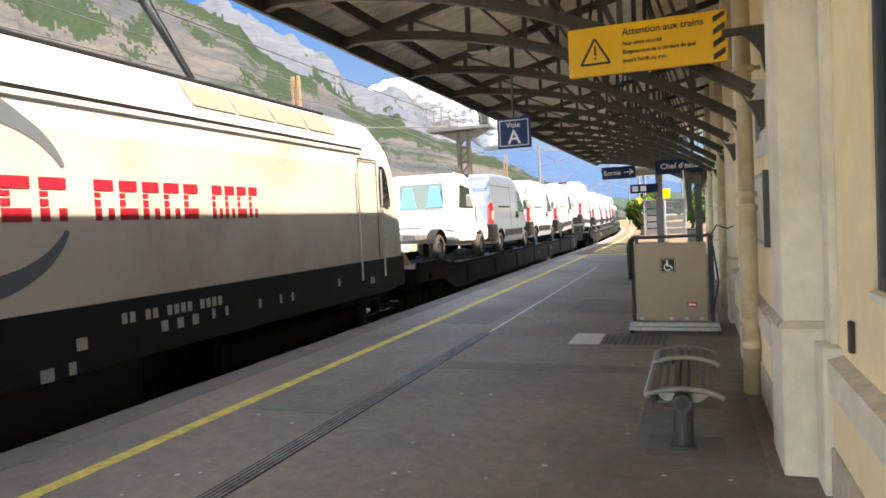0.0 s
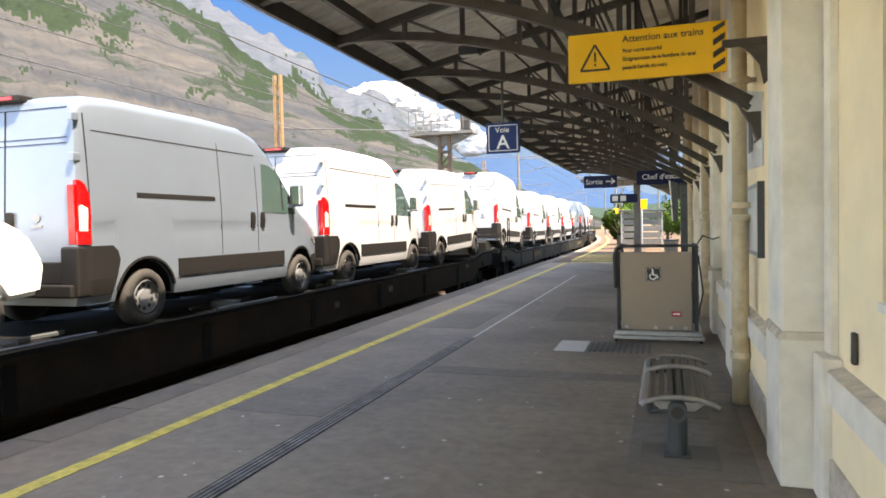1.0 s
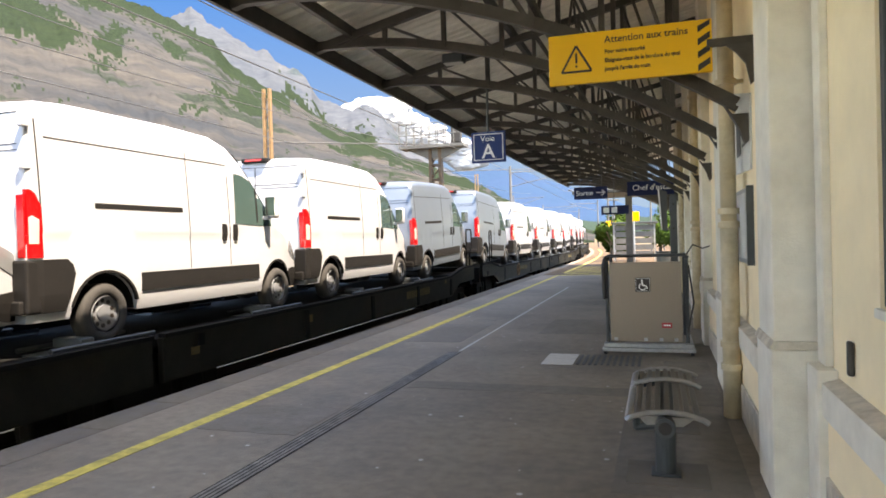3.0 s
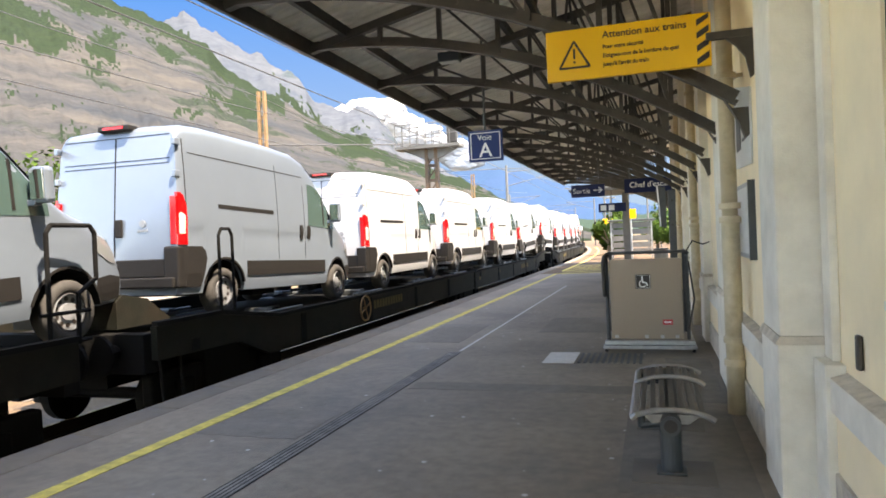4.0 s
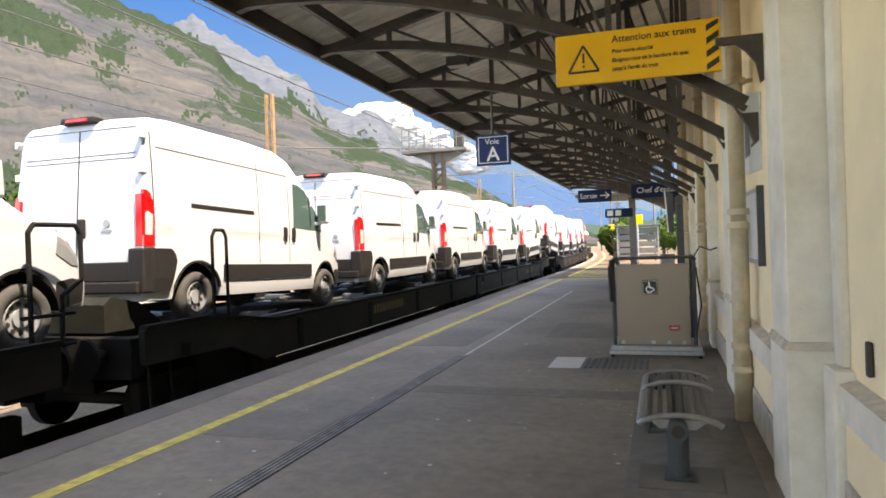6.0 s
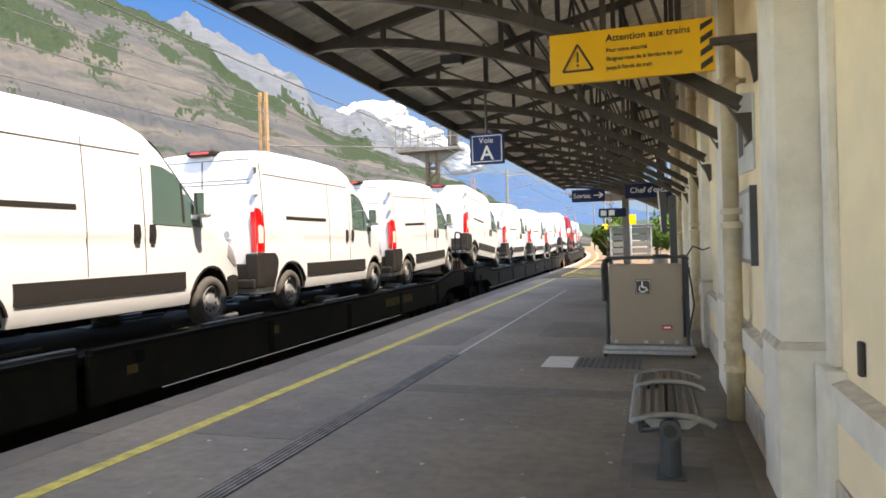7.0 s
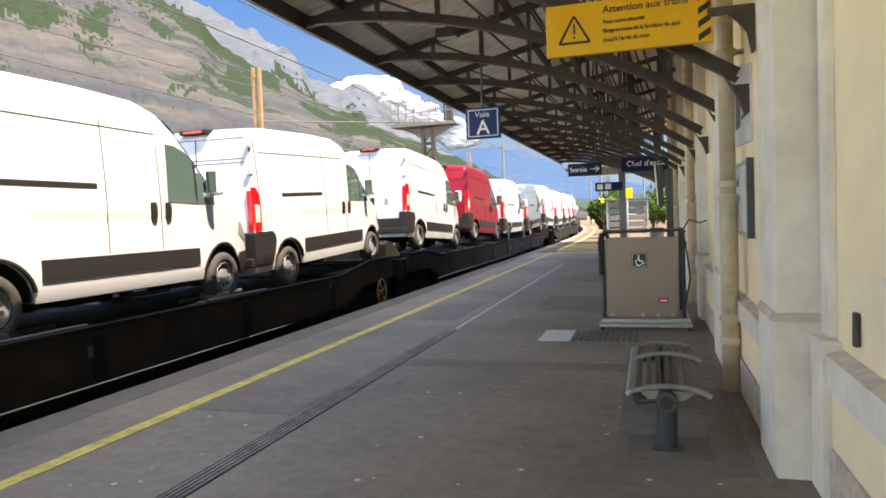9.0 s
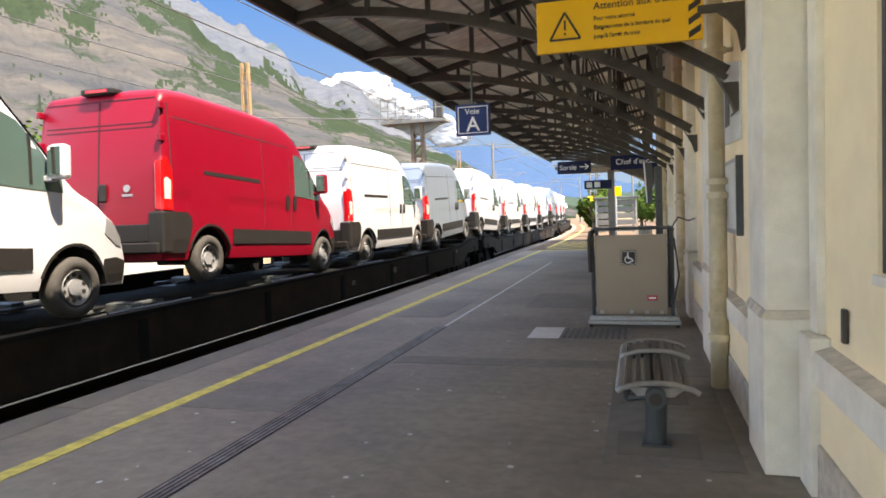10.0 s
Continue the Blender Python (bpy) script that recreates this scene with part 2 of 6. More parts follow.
def ribbon(name, side0, side1, z0, z1, material, label, category, d0=-40, d1=230, step=6):
    bm = bmesh.new()
    rows = []
    d = d0
    while d <= d1:
        (xa, ya, _), (xb, yb, _) = on_track(d, side0), on_track(d, side1)
        rows.append([bm.verts.new(p) for p in ((xa, ya, z0), (xa, ya, z1), (xb, yb, z1), (xb, yb, z0))])
        d += step
    for a, b in zip(rows, rows[1:]):
        for k in range(4):
            bm.faces.new((a[k], a[(k + 1) % 4], b[(k + 1) % 4], b[k]))
    bm.faces.new(rows[0])
    bm.faces.new(rows[-1][::-1])
    bmesh.ops.recalc_face_normals(bm, faces=bm.faces)
    return tagged(part(name, bm, material), label, category, kind="structure")


ribbon("ballast_bed", -9.6, 1.66, -0.949, -0.76, M_BALLAST, "brown stone ballast under the railway tracks", "ballast")
for off, nm in ((0.0, "near"), (-4.4, "far")):
    for g in (-0.75, 0.75):
        bm, shine = bmesh.new(), bmesh.new()
        d = -40
        while d < 230:
            (xa, ya, _), (xb, yb, _) = on_track(d, off + g), on_track(d + 6, off + g)
            bar(bm, (xa, ya, RAIL_Z - 0.02), (xb, yb, RAIL_Z - 0.02), 0.07, 0.04)
            bar(bm, (xa, ya, RAIL_Z - 0.1), (xb, yb, RAIL_Z - 0.1), 0.025, 0.12)
            bar(bm, (xa, ya, RAIL_Z - 0.17), (xb, yb, RAIL_Z - 0.17), 0.14, 0.025)
            bar(shine, (xa, ya, RAIL_Z + 0.001), (xb, yb, RAIL_Z + 0.001), 0.03, 0.003)
            d += 6
        rail = part("rail", bm, M_RAILSIDE)
        part("running_surface", shine, M_RAIL, rail)
        tagged(rail, "shiny-topped steel rail on sleepers", "rail", "rails", "structure")
bm = bmesh.new()
box(bm, -1.25, 1.25, -0.13, 0.13, -0.775, -0.752, 0.006)
sleeper_mesh = mesh_of("sleeper", bm, M_SLEEPER)
for off in (0.0, -4.4):
    top = tagged(new("sleepers"), "concrete sleepers set in ballast", "sleepers", kind="structure")
    for k in range(100):
        x, y, a = on_track(-6 + k * 0.62, off)
        share("sleeper", sleeper_mesh, top, pose(x, y, 0.006, 0, 0, a))

# the platform: asphalt sheet, edge stones, yellow line, slot drain
EDGE = 1.73
bm = bmesh.new()
rows = []
for d in [-30, -20, -10, 0, 10, 20, 29]:
    rows.append([bm.verts.new(p) for p in ((TRACK_X + EDGE + 0.4, d, -0.94), (TRACK_X + EDGE + 0.4, d, 0.0), (6.0, d, 0.0), (6.0, d, -0.94))])
for a, b in zip(rows, rows[1:]):
    for k in range(4):
        bm.faces.new((a[k], a[(k + 1) % 4], b[(k + 1) % 4], b[k]))
bm.faces.new(rows[0])
bm.faces.new(rows[-1][::-1])
bmesh.ops.recalc_face_normals(bm, faces=bm.faces)
tagged(part("platform", bm, M_ASPHALT), "worn grey asphalt station platform with patches and gum spots", "platform", kind="structure")
bm = bmesh.new()
rows = []
for d in [29.005, 36, 50, 60, 70, 80, 90, 110, 130, 160]:
    x, y, a = on_track(d, EDGE + 0.4)
    far = on_track(d, EDGE + 11)
    rows.append([bm.verts.new(p) for p in ((x, y, -0.94), (x, y, 0.0), (far[0], far[1], 0.0), (far[0], far[1], -0.94))])
for a, b in zip(rows, rows[1:]):
    for k in range(4):
        bm.faces.new((a[k], a[(k + 1) % 4], b[(k + 1) % 4], b[k]))
bm.faces.new(rows[0])
bm.faces.new(rows[-1][::-1])
bmesh.ops.recalc_face_normals(bm, faces=bm.faces)
tagged(part("platform_far", bm, M_FARGROUND), "pale sandy open platform curving away in full sun", "platform", kind="structure")

edge_top = tagged(new("platform_edge"), "row of grey concrete platform edge stones", "kerb", kind="structure")
bm = bmesh.new()
box(bm, 0, 0.4, 0.004, 0.996, -0.25, 0.004, 0.012)
edge_mesh = mesh_of("edge_stone", bm, M_EDGE)
for k in range(150):
    x, y, a = on_track(-12 + k * 1.0, EDGE)
    share("edge_stone", edge_mesh, edge_top, pose(x, y, 0, 0, 0, a))
ribbon("edge_wall", EDGE + 0.08, EDGE + 0.395, -0.94, -0.252, M_EDGE, "stained concrete face under the platform edge", "wall", -30, 160)

line_top = tagged(new("yellow_line"), "worn yellow safety line painted along the platform", "line marking", kind="structure")
bm = bmesh.new()
box(bm, -0.07, 0.07, 0, 2.0, 0.001, 0.004)
line_mesh = mesh_of("painted_strip", bm, M_YELLOW)
for k in range(21):
    share("painted_strip", line_mesh, line_top, pose(-4.0, -13 + 2 * k, 0))
for k in range(26):
    x, y, a = on_track(31 + k * 2.0, EDGE + 1.1)
    share("painted_strip", line_mesh, line_top, pose(x, y, 0, 0, 0, a))
# seven slanting yellow strips where the near asphalt ends
bm = bmesh.new()
for k in range(7):
    bar(bm, (-3.9, 28.8 + k * 1.25, 0.003), (-1.7, 29.2 + k * 1.25, 0.003), 0.28, 0.004)
tagged(part("hatched_marking", bm, M_YELLOW), "yellow hatched strips on the platform surface", "line marking", kind="structure")

drain = thing("slot_drain", "long slotted drain channel set in the asphalt", "drain", kind="structure")
for k in range(4):
    bm = bmesh.new()
    box(bm, -2.835 + k * 0.04, -2.812 + k * 0.04, -12, 9.5, 0.001, 0.006)
    part("drain_bar", bm, M_DRAIN, drain)
for k in range(5):
    bm = bmesh.new()
    box(bm, -2.852 + k * 0.04, -2.836 + k * 0.04, -12, 9.5, 0.0005, 0.0035)
    part("slot", bm, M_PLASTIC, drain)
bm = bmesh.new()
box(bm, -2.74, -2.70, 9.6, 22, 0.001, 0.003)
tagged(part("sealed_joint", bm, M_PATCH), "pale sealed joint in the asphalt", "joint", kind="structure")
grate = thing("floor_grate", "steel floor grate beside a pale concrete slab", "grate", kind="structure")
bm = bmesh.new()
box(bm, -1.40, -1.0, 8.75, 9.55, 0.001, 0.006, 0.002)
part("slab", bm, M_PATCH, grate)
for k in range(11):
    bm = bmesh.new()
    box(bm, -0.96 + k * 0.075, -0.925 + k * 0.075, 8.8, 9.5, 0.001, 0.008)
    part("grate_bar", bm, M_GREYPAINT, grate)
bm = bmesh.new()
rnd = random.Random(4)
for k in range(150):
    x, y, r = rnd.uniform(-3.8, 0.5), rnd.uniform(2.8, 16), rnd.uniform(0.008, 0.022)
    made = bmesh.ops.create_circle(bm, cap_ends=True, segments=7, radius=r)["verts"]
    bmesh.ops.translate(bm, vec=(x, y, 0.0025), verts=made)
tagged(part("gum_spots", bm, M_PATCH), "flattened pale gum spots on the asphalt", "spots", kind="stuff")

# ---- the station building ----
WALL_X = 0.80
bm = bmesh.new()
box(bm, WALL_X, 1.25, 5.10, 28.0, 0, 13.3)
tagged(part("wall_far", bm, M_PLASTER), "cream plastered station wall beside the platform", "wall", kind="structure")
# runs on unseen behind the camera and upwards, to keep the sun out
bm = bmesh.new()
box(bm, 0.97, 1.25, -10.5, 2.1, 0, 13.3)
box(bm, 0.97, 1.25, 2.1, 3.47, 0, 1.28)
box(bm, 0.97, 1.25, 2.1, 3.47, 3.0, 13.3)
box(bm, 0.97, 1.25, 3.47, 4.475, 0, 13.3)
tagged(part("wall_near", bm, M_PLASTER), "cream plastered station wall with a tall window", "wall", kind="structure")
# unseen walls and roof, added to close the building and cast its shade
bm = bmesh.new()
box(bm, 0.97, 8, -10.8, -10.501, 0, 13.3)
box(bm, 0.8, 8, 28, 28.3, 0, 13.3)
box(bm, 7.7, 8, -10.5, 28, 0, 13.3)
tagged(part("wall_outer", bm, M_PLASTER), "plain unseen outer walls closing the station building", "wall", kind="structure")
bm = bmesh.new()
prism(bm, [(0.35, 13.3), (8.4, 13.3), (4.4, 15.2)], -10.9, 28.5)
tagged(part("building_roof", bm, M_SHEET), "grey unseen pitched roof closing the station building", "roof", kind="structure")


def plinth(y0, y1, x, name="plinth"):
    top = tagged(new(name), "pale stone plinth with a weathered sloping ledge", "plinth", kind="structure")
    bm = bmesh.new()
    box(bm, x - 0.06, x - 0.001, y0, y1, 0.30, 0.62, 0.006)
    part("band", bm, M_PLASTER, top)
    bm = bmesh.new()
    box(bm, x - 0.085, x - 0.001, y0, y1, 0.62, 0.80, 0.008)
    part("cap_stone", bm, M_STONE, top)
    bm = bmesh.new()
    prism(bm, [(x - 0.085, 0.801), (x - 0.001, 0.801), (x - 0.001, 0.828)], y0, y1)
    part("ledge", bm, M_STONETOP, top)
    bm = bmesh.new()
    box(bm, x - 0.075, x - 0.001, y0, y1, 0.003, 0.299, 0.006)
    part("base_stone", bm, M_STONETOP, top)
    return top


plinth(5.12, 7.45, WALL_X)
plinth(8.3, 10.5, WALL_X)
plinth(11.2, 14.0, WALL_X)
plinth(14.8, 20, WALL_X)
plinth(-10.5, 4.19, 0.97)


def pilaster(y0, y1, x, z1=13.2):
    top = tagged(new("pilaster"), "pale grey painted stone pilaster on a wider base", "pilaster", kind="structure")
    bm = bmesh.new()
    box(bm, x, 1.1, y0, y1, 0.975, z1, 0.008)
    part("shaft", bm, M_STONE, top)
    bm = bmesh.new()
    box(bm, x - 0.015, 1.1, y0 - 0.012, y1 + 0.012, 0.002, 0.93, 0.008)
    part("base", bm, M_STONE, top)
    bm = bmesh.new()
    prism(bm, [(x - 0.03, 0.931), (1.09, 0.931), (1.09, 0.976), (x - 0.004, 0.976)], y0 - 0.025, y1 + 0.025)
    part("ledge", bm, M_STONETOP, top)
    return top


pilaster(4.50, 5.08, 0.70)
pilaster(7.50, 8.25, 0.68)
for y in (10.55, 13.9, 17.2, 20.5, 23.8, 27.2):
    pilaster(y, y + 0.6, 0.68)
# corner trim of the near bay
trim = tagged(new("window_trim"), "white painted stone jamb with a plinth block", "trim", kind="structure")
bm = bmesh.new()
box(bm, 0.925, 0.969, 4.30, 4.47, 0.87, 13.2, 0.005)
part("jamb", bm, M_STONE, trim)
bm = bmesh.new()
box(bm, 0.865, 0.968, 4.20, 4.46, 0.003, 0.865, 0.006)
part("plinth_block", bm, M_STONE, trim)

window = tagged(new("window_1"), "tall dark window with a slim dark frame", "window", kind="structure")
bm = bmesh.new()
for y0, y1, z0, z1 in ((2.1, 2.16, 1.28, 3.0), (3.41, 3.47, 1.28, 3.0), (2.16, 3.41, 1.28, 1.34), (2.16, 3.41, 2.94, 3.0), (2.72, 2.78, 1.34, 2.94)):
    box(bm, 0.985, 1.05, y0 + 0.002, y1 - 0.002, z0 + 0.002, z1 - 0.002, 0.006)
part("window_frame", bm, M_GREYPAINT, window)
for y0, y1 in ((2.162, 2.718), (2.782, 3.408)):
    bm = bmesh.new()
    box(bm, 1.012, 1.02, y0, y1, 1.344, 2.936)
    part("pane", bm, M_WINDOWGLASS, window)
bm = bmesh.new()
box(bm, 0.945, 1.04, 2.1, 3.47, 1.235, 1.278, 0.006)
part("window_sill", bm, M_STONE, window)

# a dark iron stop beside the corner
stop = thing("shutter_stop", "small rusty iron shutter stop on the wall", "shutter stop")
bm = bmesh.new()
box(bm, 0.94, 0.966, 3.87, 3.92, 0.9, 1.07, 0.008)
part("body", bm, M_IRON, stop)

# the downpipe
pipe = thing("downpipe", "cream painted cast-iron downpipe with collars", "downpipe")
PX, PY = 0.66, 6.55
bm = bmesh.new()
rod(bm, (PX, PY, 0.0), (PX, PY, 1.72), 0.075, 20)
rod(bm, (PX, PY, 1.72), (PX, PY, 5.0), 0.066, 20)
part("pipe", bm, M_PIPE, pipe, smooth=True)
for z in (0.42, 0.62, 1.66, 1.78, 2.9, 3.9):
    bm = bmesh.new()
    rod(bm, (PX, PY, z), (PX, PY, z + 0.05), 0.09, 20)
    box(bm, PX, WALL_X, PY - 0.03, PY + 0.03, z + 0.01, z + 0.04)
    part("collar", bm, M_PIPE, pipe)
pipe2 = copy_thing(pipe, pose(0.02, 5.9, 0))
copy_thing(pipe, pose(0.02, 13.3, 0))

notice = thing("wall_notice", "white printed notice plate on the wall", "notice")
bm = bmesh.new()
prism(bm, [(6.05, 2.12), (7.1, 2.16), (7.08, 2.92), (6.02, 2.72)], 0.782, 0.797, "x")
part("plate", bm, M_PAPER, notice)
for y0, y1, z0, z1 in ((6.12, 6.55, 2.35, 2.375), (6.12, 6.55, 2.45, 2.475), (6.12, 6.55, 2.55, 2.575), (6.66, 6.95, 2.3, 2.62)):
    bm = bmesh.new()
    box(bm, 0.777, 0.7815, y0, y1, z0, z1)
    part("print_bar", bm, M_GREYPAINT, notice)
cabinet = thing("timetable_frame", "slim steel-framed timetable case on the wall", "timetable case")
bm = bmesh.new()
box(bm, 0.752, 0.798, 6.05, 6.85, 1.36, 1.98, 0.006)
part("case", bm, M_GALV, cabinet)
bm = bmesh.new()
box(bm, 0.745, 0.7515, 6.1, 6.8, 1.4, 1.94)
part("pane", bm, M_PAPER, cabinet)
bm = bmesh.new()
box(bm, 0.745, 0.8, 6.03, 6.048, 1.35, 1.99)
part("edge_strip", bm, M_GREYPAINT, cabinet)

# ---- the canopy ----
TIP_X, TIP_Z, ROOF_WALL = -4.03, 4.12, 5.3
TRUSS_Y = [-8.35, -6.3, -4.25, -2.2, -0.15, 1.9, 6.1, 7.86, 10.05, 12.1, 14.25, 16.3, 18.35, 20.4, 22.45, 24.5, 26.55, 28.6, 30.65, 32.7]


def roof_z(x):
    return TIP_Z + 0.1 + (ROOF_WALL - TIP_Z - 0.1) * (x - TIP_X) / (WALL_X - TIP_X)


def chord_z(x):
    u = (x - TIP_X) / (0.7 - TIP_X)
    return TIP_Z - 0.06 - 1.45 * u ** 2.1


canopy = tagged(new("canopy_roof"), "sloping corrugated metal canopy roof above the platform", "canopy", kind="structure")
bm = bmesh.new()
n, pitch = 0, 0.19
ys = []
y = -8.9
while y < 33.4:
    ys += [(y, 0.0), (y + 0.06, 0.0), (y + 0.075, 0.028), (y + 0.115, 0.028), (y + 0.13, 0.0)]
    y += pitch
lo = [[bm.verts.new((x, yy, roof_z(x) + dz + up)) for yy, dz in ys] for x, up in ((TIP_X - 0.1, 0.0), (WALL_X, 0.0))]
hi = [[bm.verts.new((x, yy, roof_z(x) + dz + 0.02)) for yy, dz in ys] for x in (TIP_X - 0.1, WALL_X)]
for k in range(len(ys) - 1):
    bm.faces.new((lo[0][k], lo[0][k + 1], lo[1][k + 1], lo[1][k]))
    bm.faces.new((hi[0][k], hi[1][k], hi[1][k + 1], hi[0][k + 1]))
part("roof_sheet", bm, M_SHEET, canopy)
bm = bmesh.new()
for x in (-1.9, -0.35):
    z = roof_z(x) - 0.075
    box(bm, x - 0.035, x + 0.035, -8.9, 33.4, z - 0.05, z + 0.06)
part("purlin", bm, M_IRON, canopy)
bm = bmesh.new()
box(bm, TIP_X - 0.02, TIP_X + 0.03, -8.9, 33.4, TIP_Z - 0.12, TIP_Z + 0.075)
box(bm, TIP_X + 0.5, TIP_X + 0.56, -8.9, 33.4, TIP_Z + 0.04, TIP_Z + 0.17)
part("edge_beam", bm, M_IRON, canopy)
bm = bmesh.new()
prism(bm, [(TIP_X - 0.17, TIP_Z + 0.09), (TIP_X - 0.15, TIP_Z - 0.02), (TIP_X - 0.08, TIP_Z - 0.06), (TIP_X - 0.022, TIP_Z - 0.03), (TIP_X - 0.022, TIP_Z + 0.09)], -8.9, 33.4)
part("gutter", bm, M_IRON, canopy)

bm_truss = bmesh.new()
NS = 16
px = [TIP_X + 0.03 + (0.7 - TIP_X - 0.03) * k / NS for k in range(NS + 1)]
for a, b in zip(px, px[1:]):
    bar(bm_truss, (a, 0, chord_z(a)), (b, 0, chord_z(b)), 0.085, 0.035)
    bar(bm_truss, (a, 0, chord_z(a) + 0.05), (b, 0, chord_z(b) + 0.05), 0.02, 0.10)
chord_mesh = mesh_of("bottom_chord", bm_truss, M_IRON)
bm_truss = bmesh.new()
bar(bm_truss, (TIP_X + 0.04, 0, roof_z(TIP_X) - 0.16), (0.78, 0, roof_z(0.78) - 0.16), 0.085, 0.10)
top_mesh = mesh_of("top_chord", bm_truss, M_IRON)
bm_truss = bmesh.new()
posts = [-3.05, -2.3, -1.6, -0.95, -0.35, 0.25]
for x in posts:
    bar(bm_truss, (x, 0, chord_z(x) + 0.02), (x, 0, roof_z(x) - 0.17), 0.06, 0.05, (1, 0, 0))
upright_mesh = mesh_of("truss_upright", bm_truss, M_IRON)
bm_truss = bmesh.new()
for a, b in zip(posts, posts[1:]):
    bar(bm_truss, (b, 0.012, chord_z(b) + 0.03), (a, 0.012, roof_z(a) - 0.18), 0.045, 0.03)
diag_mesh = mesh_of("diagonal", bm_truss, M_IRON)
bm_truss = bmesh.new()
prism(bm_truss, [(TIP_X + 0.04, chord_z(TIP_X) + 0.02), (-3.35, chord_z(-3.35) + 0.02), (-3.28, chord_z(-3.3) + 0.10), (-3.2, roof_z(-3.2) - 0.28),
                 (-3.32, roof_z(-3.3) - 0.2), (TIP_X + 0.04, roof_z(TIP_X) - 0.1)], -0.012, 0.012)
gusset_mesh = mesh_of("gusset", bm_truss, M_IRON)
bm_truss = bmesh.new()
prism(bm_truss, [(0.66, chord_z(0.7) - 0.04), (0.78, chord_z(0.7) - 0.04), (0.78, chord_z(0.7) - 0.26), (0.75, chord_z(0.7) - 0.28), (0.71, chord_z(0.7) - 0.16), (0.60, chord_z(0.6) - 0.02)], -0.045, 0.045)
foot_mesh = mesh_of("wall_bracket", bm_truss, M_IRON)
for y in TRUSS_Y:
    t = tagged(new("canopy_truss"), "dark painted iron lattice truss under the canopy", "truss", "canopy trusses", "structure")
    t.matrix_basis = pose(0, y, 0)
    for nm, me in (("bottom_chord", chord_mesh), ("top_chord", top_mesh), ("truss_upright", upright_mesh), ("diagonal", diag_mesh), ("gusset", gusset_mesh), ("wall_bracket", foot_mesh)):
        share(nm, me, t, Matrix())
# lengthwise lattice girders between the trusses
bm = bmesh.new()
for x in (-0.95,):
    z0, z1 = chord_z(x) + 0.12, roof_z(x) - 0.2
    box(bm, x + 0.031, x + 0.075, -8.9, 33.3, z0 - 0.03, z0 + 0.03)
    for a, b in zip(TRUSS_Y, TRUSS_Y[1:]):
        m = (a + b) / 2
        bar(bm, (x + 0.05, a + 0.05, z0), (x + 0.05, m, z1), 0.03, 0.03, (1, 0, 0))
        bar(bm, (x + 0.05, m, z1), (x + 0.05, b - 0.05, z0), 0.03, 0.03, (1, 0, 0))
tagged(part("lattice_girder", bm, M_IRON), "dark iron lattice girder running under the canopy", "girder", kind="structure")

def spot_lamp(x, y, z):
    top = thing("platform_lamp", "small grey floodlight fixed under the canopy", "lamp", pose(x, y, z), "canopy lamps")
    bm = bmesh.new()
    box(bm, -0.16, 0.16, -0.1, 0.1, -0.07, 0.07, 0.02)
    part("housing", bm, M_GREYPAINT, top)
    bm = bmesh.new()
    box(bm, -0.14, 0.14, -0.08, 0.08, -0.076, -0.0705)
    part("lens", bm, M_PAPER, top)
    bm = bmesh.new()
    tube(bm, [(0, 0, 0.07), (0, 0, 0.22)], 0.014)
    part("stem", bm, M_GREYPAINT, top)


for y in (9.8, 18.1, 26.3):
    spot_lamp(-2.75, y, roof_z(-2.75) - 0.21)


# ---- signs ----
def plate_sign(name, label, x0, x1, y, z0, z1, material, border=None):
    top = thing(name, label, "sign")
    bm = bmesh.new()
    box(bm, x0, x1, y - 0.02, y + 0.02, z0, z1, 0.006)
    part("panel", bm, material, top)
    if border:
        bm = bmesh.new()
        d, w = 0.035, 0.012
        for a in ((x0 + d, x1 - d, z0 + d, z0 + d + w), (x0 + d, x1 - d, z1 - d - w, z1 - d), (x0 + d, x0 + d + w, z0 + d + w, z1 - d - w), (x1 - d - w, x1 - d, z0 + d + w, z1 - d - w)):
            box(bm, a[0], a[1], y - 0.024, y - 0.0205, a[2], a[3])
        part("border", bm, border, top)
    return top


SY = 5.80
warn = plate_sign("warning_sign", "yellow enamel warning sign on an iron wall arm", -0.76, 0.50, SY, 2.865, 3.275, M_SIGNYEL)
bm = bmesh.new()
tri = [(-0.655, 2.965), (-0.415, 2.965), (-0.535, 3.175)]
for a, b in zip(tri, tri[1:] + tri[:1]):
    bar(bm, (a[0], SY - 0.0225, a[1]), (b[0], SY - 0.0225, b[1]), 0.004, 0.017)
box(bm, -0.543, -0.527, SY - 0.0245, SY - 0.0205, 3.035, 3.115)
box(bm, -0.543, -0.527, SY - 0.0245, SY - 0.0205, 3.0, 3.016)
part("warning_triangle", bm, M_BLACK, warn)
bm = bmesh.new()
for k in range(4):
    z = 2.875 + k * 0.1
    vs = [bm.verts.new((x, SY - 0.0215, zz)) for x, zz in ((0.395, z), (0.485, z + 0.055), (0.485, z + 0.105 if z + 0.105 < 3.268 else 3.268), (0.395, z + 0.05))]
    bm.faces.new(vs)
part("hazard_stripes", bm, M_BLACK, warn)
for txt, size, z in (("Attention aux trains", 0.078, 3.175), ("Pour votre sécurité", 0.045, 3.09), ("Eloignez-vous de la bordure du quai", 0.045, 3.02), ("jusqu'à l'arrêt du train", 0.045, 2.95)):
    lettering("lettering", txt, size, M_BLACK, warn, Matrix.Translation((-0.31, SY - 0.0215, z)) @ FACE_BACK @ Matrix.Diagonal((0.88 if size < 0.05 else 1.0, 1, 1, 1)), 0.001)
bm = bmesh.new()
